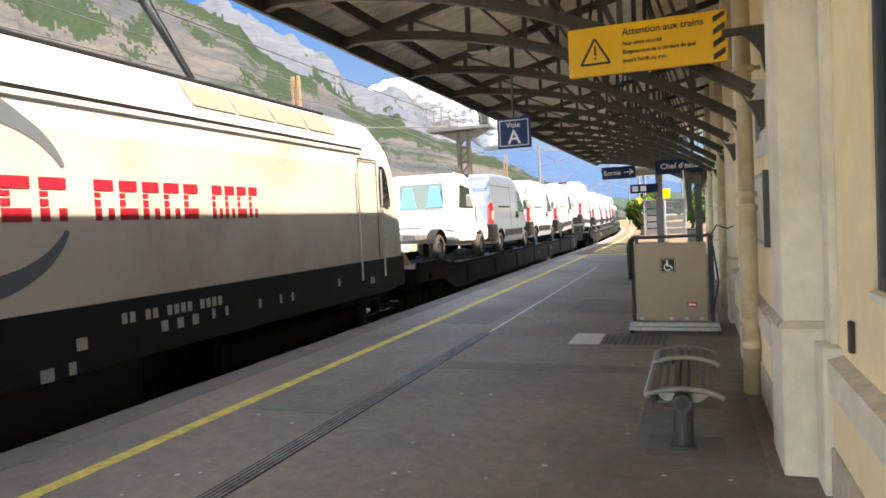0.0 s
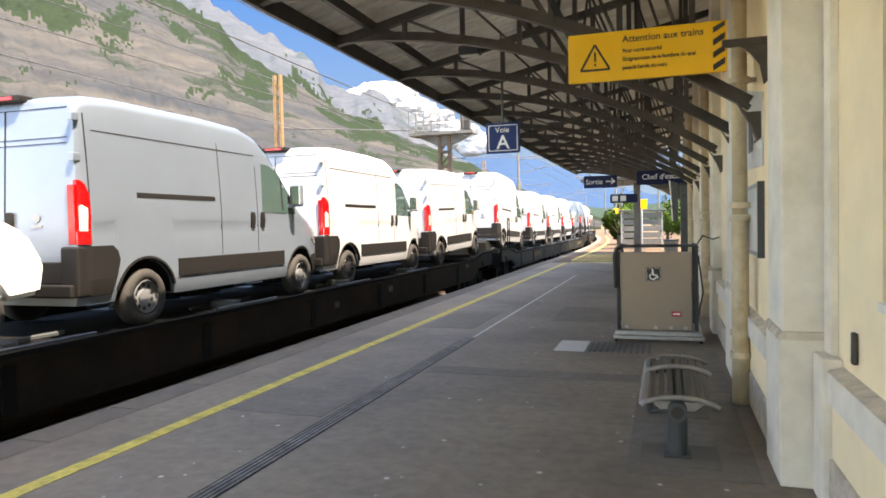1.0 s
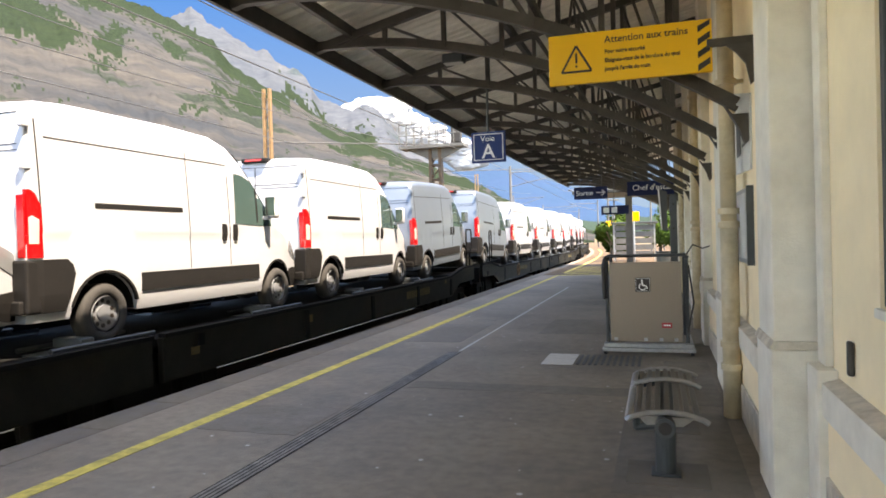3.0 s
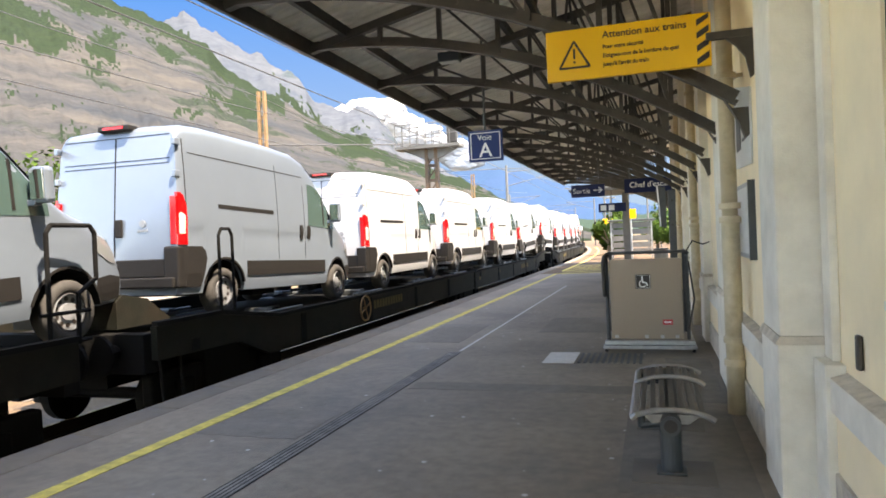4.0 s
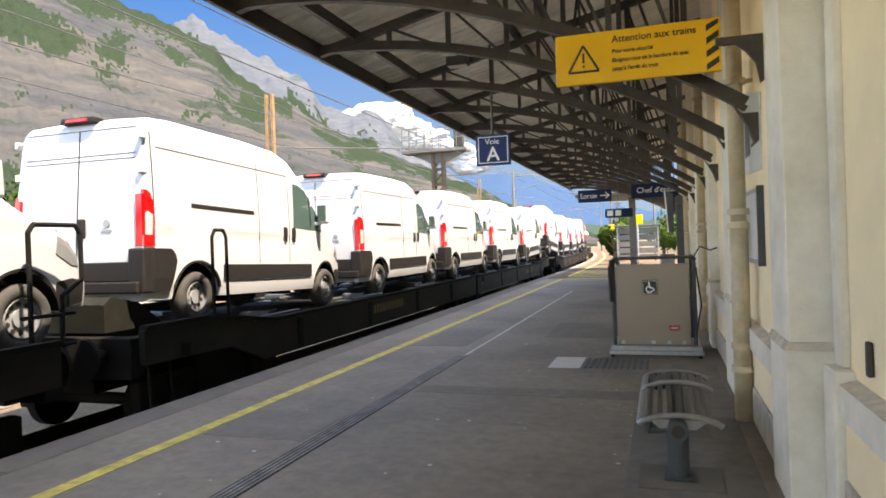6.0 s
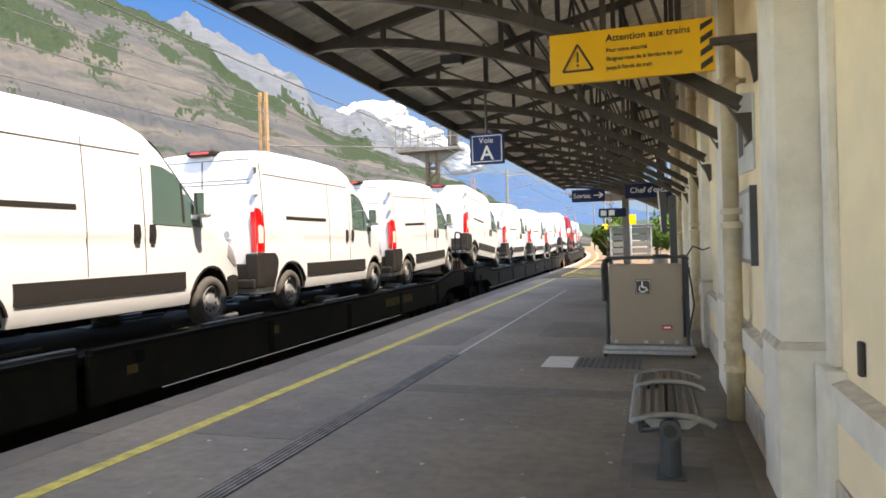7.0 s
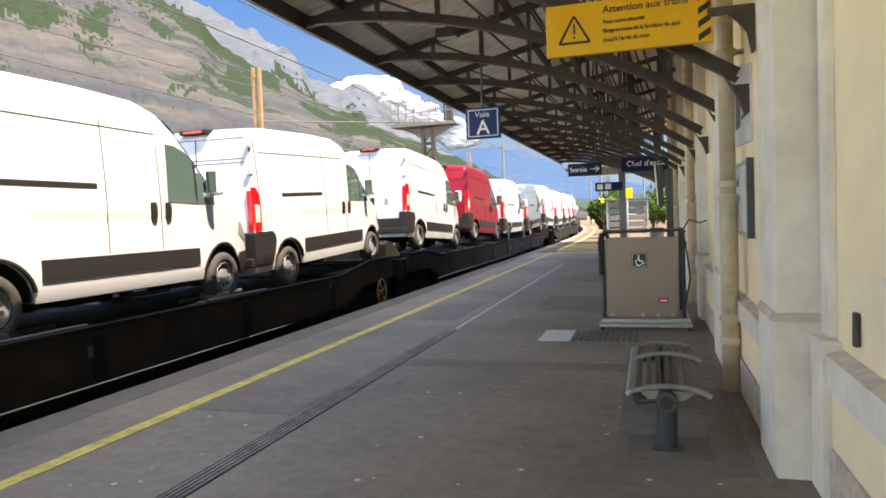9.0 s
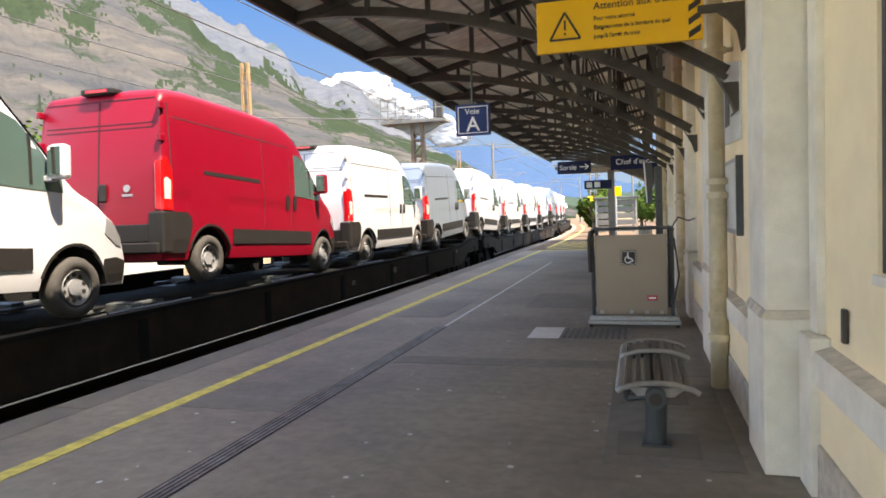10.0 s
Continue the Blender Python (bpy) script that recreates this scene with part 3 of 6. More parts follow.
box(bm, 0.46, 0.79, SY - 0.045, SY + 0.0, 3.05, 3.11, 0.006)
prism(bm, [(0.60, 3.05), (0.79, 3.05), (0.79, 2.76), (0.765, 2.74), (0.735, 2.90), (0.67, 2.99)], SY - 0.04, SY + 0.0)
part("wall_arm", bm, M_IRON, warn)

voie = plate_sign("track_sign", "square blue track sign with a white letter, hung on a rod", -2.62, -2.09, 10.2, 2.78, 3.25, M_BLUE, M_WHITE)
lettering("lettering", "Voie", 0.12, M_WHITE, voie, Matrix.Translation((-2.475, 10.175, 3.10)) @ FACE_BACK)
lettering("lettering", "A", 0.30, M_WHITE, voie, Matrix.Translation((-2.455, 10.175, 2.85)) @ FACE_BACK, 0.003)
bm = bmesh.new()
tube(bm, [(-2.36, 10.2, 3.25), (-2.36, 10.2, roof_z(-2.36) + 0.01)], 0.02)
part("hanger_rod", bm, M_GREYPAINT, voie)

sortie = plate_sign("exit_sign", "dark blue hanging exit sign with a white arrow", -2.22, -1.28, 20.0, 2.68, 3.03, M_NAVY)
lettering("lettering", "Sortie", 0.2, M_WHITE, sortie, Matrix.Translation((-2.17, 19.975, 2.79)) @ FACE_BACK)
bm = bmesh.new()
bar(bm, (-1.6, 19.976, 2.86), (-1.36, 19.976, 2.86), 0.006, 0.022)
bar(bm, (-1.45, 19.976, 2.94), (-1.35, 19.976, 2.86), 0.006, 0.022)
bar(bm, (-1.45, 19.976, 2.78), (-1.35, 19.976, 2.86), 0.006, 0.022)
part("arrow", bm, M_WHITE, sortie)
bm = bmesh.new()
for x in (-2.05, -1.45):
    tube(bm, [(x, 20, 3.03), (x, 20, roof_z(x) + 0.01)], 0.012)
part("hanger_rod", bm, M_GREYPAINT, sortie)
chef = plate_sign("office_sign", "dark blue hanging office sign with white lettering", -0.74, 0.52, 20.0, 2.72, 3.12, M_NAVY)
lettering("lettering", "Chef d'escale", 0.215, M_WHITE, chef, Matrix.Translation((-0.60, 19.975, 2.87)) @ FACE_BACK)
bm = bmesh.new()
for x in (-0.6, 0.4):
    tube(bm, [(x, 20, 3.12), (x, 20, roof_z(x) + 0.01)], 0.012)
part("hanger_rod", bm, M_GREYPAINT, chef)
wc = plate_sign("pictogram_sign", "small dark hanging sign with two white pictograms", -1.85, -0.9, 25.0, 2.37, 2.68, M_NAVY)
bm = bmesh.new()
for x in (-1.78, -1.5):
    box(bm, x, x + 0.2, 24.974, 24.979, 2.43, 2.62)
part("pictogram", bm, M_WHITE, wc)
bm = bmesh.new()
tube(bm, [(-1.4, 25, 2.68), (-1.4, 25, roof_z(-1.4) + 0.01)], 0.012)
part("hanger_rod", bm, M_GREYPAINT, wc)

# ---- the wheelchair lift ----
lift = thing("wheelchair_lift", "mobile platform lift with a brown steel ramp panel", "wheelchair lift")
LX0, LX1, LY = -0.58, 0.35, 9.72
bm = bmesh.new()
vs = box(bm, LX0, LX1, LY - 0.02, LY + 0.02, 0.17, 1.25, 0.006)
part("ramp_panel", bm, M_STEEL, lift, "brushed brownish steel ramp panel")
bm = bmesh.new()
box(bm, LX0 - 0.11, LX1 + 0.16, LY - 0.16, LY + 0.02, 0.05, 0.10, 0.01)
box(bm, LX0 - 0.09, LX1 + 0.14, LY - 0.10, LY + 0.0, 0.10, 0.155, 0.01)
box(bm, LX0 - 0.10, LX0 - 0.05, LY - 0.1, LY + 1.2, 0.05, 0.11, 0.008)
box(bm, LX1 + 0.10, LX1 + 0.15, LY - 0.1, LY + 1.2, 0.05, 0.11, 0.008)
part("base_frame", bm, M_GALV, lift)
for x in (LX0 - 0.07, LX1 + 0.12):
    for y in (LY - 0.08, LY + 1.1):
        bm = bmesh.new()
        rod(bm, (x - 0.02, y, 0.05), (x + 0.02, y, 0.05), 0.05, 14)
        part("castor", bm, M_TYRE, lift)
for x in (LX0 - 0.045, LX1 + 0.07):
    bm = bmesh.new()
    tube(bm, [(x, LY + 0.08, 0.12), (x, LY + 0.08, 1.25), (x, LY + 0.14, 1.32), (x, LY + 1.0, 1.32), (x, LY + 1.05, 0.12)], 0.026, 10)
    part("side_rail", bm, M_GREYPAINT, lift)
bm = bmesh.new()
tube(bm, [(LX0 - 0.05, LY + 0.06, 1.30), (LX0 - 0.01, LY + 0.04, 1.335), (LX1 + 0.05, LY + 0.04, 1.335), (LX1 + 0.09, LY + 0.06, 1.30)], 0.022, 10)
part("top_bar", bm, M_GREYPAINT, lift)
bm = bmesh.new()
tube(bm, [(LX0 - 0.07, LY - 0.03, 0.75), (LX0 - 0.08, LY - 0.05, 1.2), (LX0 - 0.06, LY - 0.02, 1.3), (LX0 - 0.02, LY + 0.03, 1.3)], 0.03, 10)
part("guard", bm, M_BLACK, lift)
bm = bmesh.new()
box(bm, 0.235, 0.335, LY + 0.82, LY + 0.92, 0.12, 2.2, 0.008)
mast = part("mast", bm, M_GREYPAINT, lift)
for z in (1.7, 2.05):
    bm = bmesh.new()
    rod(bm, (0.285, LY + 0.812, z), (0.285, LY + 0.82, z), 0.014, 10)
    part("bolt", bm, M_BLACK, mast)
bm = bmesh.new()
prism(bm, [(0.125, 1.68), (0.2, 1.66), (0.2, 2.24), (0.09, 2.28), (0.105, 2.05)], LY + 0.85, LY + 0.87)
flap = part("folded_flap", bm, M_GREYPAINT, lift)
bm = bmesh.new()
for p_, q_ in zip(((0.12, 1.68), (0.1, 2.05)), ((0.1, 2.05), (0.085, 2.28))):
    bar(bm, (p_[0], LY + 0.845, p_[1]), (q_[0], LY + 0.845, q_[1]), 0.02, 0.02, (1, 0, 0))
part("pale_edge", bm, M_WHITE, flap)
bm = bmesh.new()
tube(bm, [(0.40, LY + 0.1, 1.3), (0.5, LY, 1.47), (0.62, LY - 0.1, 1.42), (0.7, LY - 0.15, 1.45)], 0.009)
tube(bm, [(0.42, LY, 0.3), (0.5, LY - 0.02, 0.7), (0.44, LY, 1.2)], 0.012)
part("cable", bm, M_BLACK, lift)
for x in (LX0 + 0.07, -0.12, 0.08, LX1 - 0.08):
    bm = bmesh.new()
    box(bm, x - 0.025, x + 0.025, LY - 0.04, LY - 0.021, 0.18, 0.225, 0.004)
    part("hinge", bm, M_GALV, lift)
sticker = bmesh.new()
box(sticker, -0.245, -0.045, LY - 0.026, LY - 0.0215, 0.845, 1.04)
part("pictogram_plate", sticker, M_BLACK, lift)
bm = bmesh.new()
PYY = LY - 0.0275
for a in ((-0.232, -0.058, 0.857, 0.860), (-0.232, -0.058, 1.025, 1.028), (-0.235, -0.232, 0.857, 1.028), (-0.058, -0.055, 0.857, 1.028)):
    box(bm, a[0], a[1], PYY - 0.001, PYY + 0.001, a[2], a[3])
made = bmesh.ops.create_circle(bm, cap_ends=True, segments=12, radius=0.012)["verts"]
bmesh.ops.transform(bm, matrix=pose(-0.155, PYY - 0.001, 1.0, 90), verts=made)
bar(bm, (-0.155, PYY, 0.985), (-0.145, PYY, 0.93), 0.003, 0.018)
bar(bm, (-0.148, PYY, 0.932), (-0.105, PYY, 0.932), 0.003, 0.014)
bar(bm, (-0.108, PYY, 0.934), (-0.085, PYY, 0.89), 0.003, 0.014)
pts = [(-0.15 + 0.043 * math.cos(a), 0.915 + 0.043 * math.sin(a)) for a in [radians(d) for d in range(110, 345, 23)]]
for a, b in zip(pts, pts[1:]):
    bar(bm, (a[0], PYY, a[1]), (b[0], PYY, b[1]), 0.003, 0.012)
part("wheelchair_pictogram", bm, M_WHITE, lift)
bm = bmesh.new()
box(bm, 0.09, 0.22, LY - 0.025, LY - 0.0215, 0.36, 0.43)
part("red_badge", bm, M_REDMARK, lift)
bm = bmesh.new()
box(bm, 0.11, 0.20, LY - 0.028, LY - 0.0255, 0.385, 0.405)
part("badge_bar", bm, M_WHITE, lift)

# ---- the bench ----
bench = thing("platform_bench", "dark slatted metal bench on tube pedestals", "bench")
BX0, BX1, BY0, BY1, BZ = -0.14, 0.33, 4.84, 6.35, 0.45
for k in range(7):
    x = BX0 + 0.02 + (k + 0.5) * (BX1 - BX0 - 0.03) / 7
    z = BZ - 0.004 - 0.026 * ((k - 3) / 3) ** 2
    bm = bmesh.new()
    box(bm, x - 0.019, x + 0.019, BY0, BY1, z - 0.016, z, 0.004)
    part("slat", bm, M_BENCH, bench)
for y, lift_ in ((BY0 - 0.012, -0.006), (BY0 + 0.95, 0.018), (BY1 + 0.012, -0.006)):
    bm = bmesh.new()
    tube(bm, [(BX0 - 0.02, y, BZ - 0.065 + lift_), (BX0 + 0.01, y, BZ - 0.04 + lift_), (BX0 + 0.12, y, BZ - 0.008 + lift_), (BX0 + 0.235, y, BZ + lift_), (BX1 - 0.12, y, BZ - 0.008 + lift_), (BX1 - 0.01, y, BZ - 0.04 + lift_), (BX1 + 0.03, y, BZ - 0.065 + lift_)], 0.019, 10)
    part("cross_hoop", bm, M_BENCHTUBE, bench)
bm = bmesh.new()
tube(bm, [(BX0 - 0.018, BY0, BZ - 0.062), (BX0 - 0.018, BY1, BZ - 0.062)], 0.018)
part("edge_tube", bm, M_BENCHTUBE, bench)
bm = bmesh.new()
box(bm, BX0 - 0.012, BX0 + 0.02, BY0, BY1, BZ - 0.06, BZ - 0.035, 0.004)
part("edge_strip", bm, M_BENCHTUBE, bench)
bm = bmesh.new()
prism(bm, [(BX0 + 0.05, BZ - 0.05), (BX1 - 0.05, BZ - 0.05), (0.20, BZ - 0.11), (-0.03, BZ - 0.11)], BY0 + 0.03, BY0 + 0.042)
part("end_plate", bm, M_BENCHTUBE, bench)
bm = bmesh.new()
tube(bm, [(0.085, BY0 - 0.07, 0.35), (0.085, BY1, 0.35)], 0.066, 18)
part("beam_tube", bm, M_GREYPAINT, bench)
bm = bmesh.new()
rod(bm, (0.085, BY0 - 0.074, 0.35), (0.085, BY0 - 0.0705, 0.35), 0.043, 16)
part("tube_mouth", bm, M_BLACK, bench)
for y in (BY0 + 0.05, BY1 - 0.1):
    bm = bmesh.new()
    tube(bm, [(-0.10, y, 0.40), (-0.10, y, 0.32), (0.05, y, 0.34)], 0.025, 8)
    part("seat_bracket", bm, M_GREYPAINT, bench)
for y in (BY0 + 0.08, BY1 - 0.2):
    bm = bmesh.new()
    rod(bm, (0.085, y, 0.018), (0.085, y, 0.32), 0.07, 18)
    leg = part("leg", bm, M_GREYPAINT, bench)
    bm = bmesh.new()
    box(bm, -0.01, 0.18, y - 0.09, y + 0.09, 0.0095, 0.024, 0.004)
    part("foot_plate", bm, M_GREYPAINT, bench)
for y in (BY0 + 0.08, BY1 - 0.2):
    bm = bmesh.new()
    box(bm, -0.17, 0.36, y - 0.24, y + 0.24, 0.0031, 0.009, 0.002)
    tagged(part("footing_slab", bm, M_EDGE), "grey concrete footing slab under the bench pedestal", "slab", kind="structure")
bm = bmesh.new()
box(bm, -0.25, 0.6, 4.5, 6.6, 0.0005, 0.003)
tagged(part("repair_patch", bm, M_ASPHALT_DARK), "darker asphalt repair patch below the bench", "patch", kind="structure")
# darker strips with uneven long edges, laid on the asphalt
for x0, x1, y0, y1 in ((-2.62, -0.25, 7.15, 7.5), (-3.85, -2.95, 10.4, 12.6), (-1.9, -0.6, 11.5, 13.5), (-3.9, -2.9, 5.2, 6.1), (0.1, 0.62, 6.9, 9.2)):
    bm = bmesh.new()
    n = 9
    low = [(x0 + (x1 - x0) * k / n, y0 + 0.05 * noise.noise(Vector((k * 0.9, y0, 0)))) for k in range(n + 1)]
    top = [(x0 + (x1 - x0) * k / n, y1 + 0.05 * noise.noise(Vector((k * 0.9, y1, 3)))) for k in range(n + 1)]
    prism(bm, low + top[::-1], 0.0005, 0.003, "z")
    tagged(part("repair_patch", bm, M_ASPHALT_DARK), "darker strip on the asphalt platform", "patch", kind="structure")


# ---- the vans ----
ARCH, AXLES, WHEEL_R = 0.465, (0.0, 3.5), 0.335


def van_top(y):
    pts = ((-0.95, 2.47), (-0.90, 2.54), (-0.75, 2.59), (-0.3, 2.62), (1.2, 2.63), (2.0, 2.60), (2.35, 2.50), (2.62, 2.31), (3.3, 1.60), (3.55, 1.40), (3.9, 1.27), (4.2, 1.12), (4.36, 0.95), (4.45, 0.72))
    for (a, za), (b, zb) in zip(pts, pts[1:]):
        if y <= b:
            return za + (zb - za) * max(0, (y - a) / (b - a))
    return pts[-1][1]


def van_half(y, z):
    plan = 1.025
    if y > 3.0:
        plan -= 0.27 * ((y - 3.0) / 1.45) ** 2.2
    if y < -0.85:
        plan -= 0.03 * ((-0.85 - y) / 0.1) ** 2
    if z > 1.25:
        plan -= 0.085 * ((z - 1.25) / 1.35) ** 1.4
    if z < 0.6:
        plan -= 0.05 * ((0.6 - z) / 0.3) ** 2
    zt, r = van_top(y), 0.13
    if z > zt - r:
        k = min(1.0, (z - zt + r) / r)
        plan -= r * (1 - math.sqrt(max(0, 1 - k * k)))
    # pressed crease along the flank
    plan -= 0.012 * math.exp(-((z - 1.16) / 0.03) ** 2)
    return plan


def van_low(y):
    z = 0.33
    for a in AXLES:
        if abs(y - a) < ARCH:
            z = max(z, WHEEL_R + math.sqrt(ARCH ** 2 - (y - a) ** 2) * 0.98)
    return z


def van_body_mesh():
    bm = bmesh.new()
    ys = [-0.95, -0.93, -0.9, -0.85, -0.75, -0.6]
    for a in AXLES:
        ys += [a + ARCH * math.sin(radians(d)) for d in range(-90, 91, 15)] + [a - ARCH - 0.002, a + ARCH + 0.002]
    ys += [0.6, 0.9, 1.2, 1.5, 1.8, 2.0, 2.2, 2.35, 2.48, 2.62, 2.8, 4.05, 4.2, 4.3, 4.38, 4.43, 4.45]
    ys = sorted(set(round(y, 4) for y in ys))
    rings = []
    for y in ys:
        lo, zt = van_low(y), van_top(y)
        zs = [lo + (zt - 0.13 - lo) * f for f in (0, 0.06, 0.14, 0.24, 0.34, 0.385, 0.41, 0.435, 0.5, 0.62, 0.74, 0.86, 1.0)]
        zs = [z for z in zs] + [zt - 0.13 + 0.13 * math.sin(radians(d)) for d in (20, 40, 60, 78, 90)]
        lean = 0.05 if y < -0.5 else 0.0
        right = [(van_half(y, z), y + lean * max(0, z - 1.1), z) for z in zs]
        ring = right + [(0.4, y + lean * (zt - 1.1), zt + 0.02), (-0.4, y + lean * (zt - 1.1), zt + 0.02)] + [(-x, yy, z) for x, yy, z in right[::-1]]
        rings.append([bm.verts.new(p) for p in ring])
    for a, b in zip(rings, rings[1:]):
        for k in range(len(a)):
            bm.faces.new((a[k], b[k], b[(k + 1) % len(a)], a[(k + 1) % len(a)]))
    bm.faces.new(rings[0])
    bm.faces.new(rings[-1][::-1])
    bmesh.ops.recalc_face_normals(bm, faces=bm.faces)
    return bm


def flank_patch(bm, outline, side, proud=0.006, inner=0.03, cuts=2):
    """A panel that lies on the van's flank, outlined in (y, z), with a rim going in."""
    t = bmesh.new()
    t.faces.new([t.verts.new((0, y, z)) for y, z in outline])
    bmesh.ops.triangulate(t, faces=t.faces[:])
    if cuts:
        bmesh.ops.subdivide_edges(t, edges=t.edges[:], cuts=cuts, use_grid_fill=True)
    rim = [e for e in t.edges if len(e.link_faces) == 1]
    new_verts = [v for v in bmesh.ops.extrude_edge_only(t, edges=rim)["geom"] if isinstance(v, bmesh.types.BMVert)]
    sunk = set(new_verts)
    for v in t.verts:
        v.co.x = side * (van_half(v.co.y, v.co.z) + (-inner if v in sunk else proud))
    bmesh.ops.recalc_face_normals(t, faces=t.faces)
    me = bpy.data.meshes.new("panel")
    t.to_mesh(me)
    t.free()
    bm.from_mesh(me)
    bpy.data.meshes.remove(me)


def strip(y0, y1, z0, z1, n=6):
    top = [(y0 + (y1 - y0) * k / n, z1) for k in range(n + 1)]
    return [(y, z0) for y, _ in top] + top[::-1]


def upright_strip(y, z0, z1, w=0.008, n=7):
    zs = [z0 + (z1 - z0) * k / n for k in range(n + 1)]
    return [(y - w, z) for z in zs] + [(y + w, z) for z in zs[::-1]]


def rear_y(z):
    return -0.95 + 0.05 * max(0, z - 1.1)


VAN_BODY = {}
vb = van_body_mesh()
for key, mm in (("white", M_VANWHITE), ("silver", M_VANGREY), ("red", M_VANRED)):
    me = mesh_of("body", vb.copy(), mm, True)
    me.set_sharp_from_angle(angle=radians(38))
    VAN_BODY[key] = me
vb.free()
VP = {}


def van_meshes():
    def keep(name, bm, material, smooth=False):
        VP[name] = mesh_of(name, bm, material, smooth)
    for s, nm in ((1, "r"), (-1, "l")):
        bm = bmesh.new()
        flank_patch(bm, [(2.38, 1.37), (2.9, 1.35), (3.32, 1.34), (3.31, 1.46), (2.98, 1.86), (2.80, 2.02), (2.60, 2.09), (2.42, 2.10)], s, 0.006)
        keep("side_window." + nm, bm, M_GLASS)
        bm = bmesh.new()
        flank_patch(bm, upright_strip(2.93, 1.40, 1.9, 0.018, 3), s, 0.010)
        keep("window_bar." + nm, bm, M_PLASTIC)
        bm = bmesh.new()
        flank_patch(bm, strip(0.52, 2.93, 0.54, 0.76), s, 0.014)
        keep("rub_strip." + nm, bm, M_PLASTIC)
        bm = bmesh.new()
        flank_patch(bm, [(-0.93, 0.42), (-0.55, 0.42), (-0.47, 0.62), (-0.42, 0.80), (-0.45, 0.90), (-0.52, 0.96), (-0.93, 0.96)], s, 0.02)
        keep("corner_cladding." + nm, bm, M_PLASTIC)
        bm = bmesh.new()
        flank_patch(bm, [(-0.945, 0.98), (-0.80, 0.98), (-0.79, 1.25), (-0.80, 1.50), (-0.85, 1.62), (-0.90, 1.66), (-0.935, 1.66)], s, 0.014)
        x = s * 0.995
        box(bm, min(x, x - s * 0.10), max(x, x - s * 0.10), -0.962, -0.90, 0.98, 1.61, 0.01)
        keep("tail_lamp." + nm, bm, M_REDLAMP)
        bm = bmesh.new()
        flank_patch(bm, [(-0.93, 1.12), (-0.84, 1.12), (-0.83, 1.36), (-0.90, 1.40), (-0.93, 1.38)], s, 0.018)
        keep("lamp_lens." + nm, bm, M_CLEARLAMP)
        bm = bmesh.new()
        flank_patch(bm, strip(-0.12, 1.28, 1.50, 1.56), s, 0.004)
        keep("door_rail." + nm, bm, M_PLASTIC)
        for y in (2.08, 2.33):
            bm = bmesh.new()
            flank_patch(bm, [(y, 1.12), (y + 0.07, 1.12), (y + 0.085, 1.18), (y + 0.085, 1.30), (y + 0.07, 1.36), (y, 1.36), (y - 0.01, 1.30), (y - 0.01, 1.18)], s, 0.022)
            keep("door_handle.%s%d" % (nm, y * 100), bm, M_PLASTIC)
        bm = bmesh.new()
        flank_patch(bm, upright_strip(-0.79, 0.98, 2.38), s, 0.003)
        flank_patch(bm, upright_strip(1.4, 0.78, 2.3, 0.005), s, 0.003)
        flank_patch(bm, upright_strip(2.25, 0.78, 2.05, 0.005), s, 0.003)
        flank_patch(bm, strip(-0.7, 2.25, 2.20, 2.213, 12), s, 0.003)
        keep("panel_gap." + nm, bm, M_SEAM)
        bm = bmesh.new()
        box(bm, min(s * 1.0, s * 1.12), max(s * 1.0, s * 1.12), 3.08, 3.16, 1.44, 1.50, 0.01)
        box(bm, min(s * 1.06, s * 1.30), max(s * 1.06, s * 1.27), 3.08, 3.20, 1.46, 1.82, 0.04)
        keep("mirror." + nm, bm, M_VANWHITE)
        bm = bmesh.new()
        box(bm, min(s * 1.08, s * 1.25), max(s * 1.08, s * 1.25), 3.068, 3.079, 1.50, 1.79, 0.004)
        keep("mirror_glass." + nm, bm, M_MIRROR)
        for a in AXLES:
            arc = range(-76, 77, 8)
            bm = bmesh.new()
            flank_patch(bm, [(a + math.sin(radians(d)) * 0.455, WHEEL_R + math.cos(radians(d)) * 0.455) for d in arc] + [(a + math.sin(radians(d)) * 0.482, WHEEL_R + math.cos(radians(d)) * 0.482) for d in reversed(arc)], s, 0.012, 0.03, 0)
            keep("arch_lip.%s%d" % (nm, a), bm, M_PLASTIC)
            bm = bmesh.new()
            curve = [(a + math.sin(radians(d)) * q, WHEEL_R + math.cos(radians(d)) * q) for q, turn in ((0.452, 1), (0.437, -1)) for d in range(-88 * turn, 89 * turn, 16 * turn)]
            prism(bm, curve, s * 0.45, s * 0.96, "x")
            keep("wheel_liner.%s%d" % (nm, a), bm, M_UNDER)
    bm = bmesh.new()
    pts = []
    for y in (2.50, 2.62, 2.9, 3.2, 3.4):
        w = van_half(y, van_top(y) - 0.1) - 0.06
        pts.append([bm.verts.new((x, y + 0.01, van_top(y) + 0.012)) for x in (-w, -w * 0.5, 0, w * 0.5, w)])
    for a, b in zip(pts, pts[1:]):
        for k in range(4):
            bm.faces.new((a[k], a[k + 1], b[k + 1], b[k]))
    keep("windscreen", bm, M_DARKGLASS)
    bm = bmesh.new()
    box(bm, -0.98, 0.98, -1.03, -0.90, 0.42, 0.56, 0.02)
    box(bm, -0.97, 0.97, -0.975, -0.93, 0.565, 0.80, 0.012)
    keep("rear_bumper", bm, M_PLASTIC)
    bm = bmesh.new()
    box(bm, -0.70, 0.70, 4.34, 4.47, 0.36, 0.62, 0.05)
    keep("front_bumper", bm, M_PLASTIC)
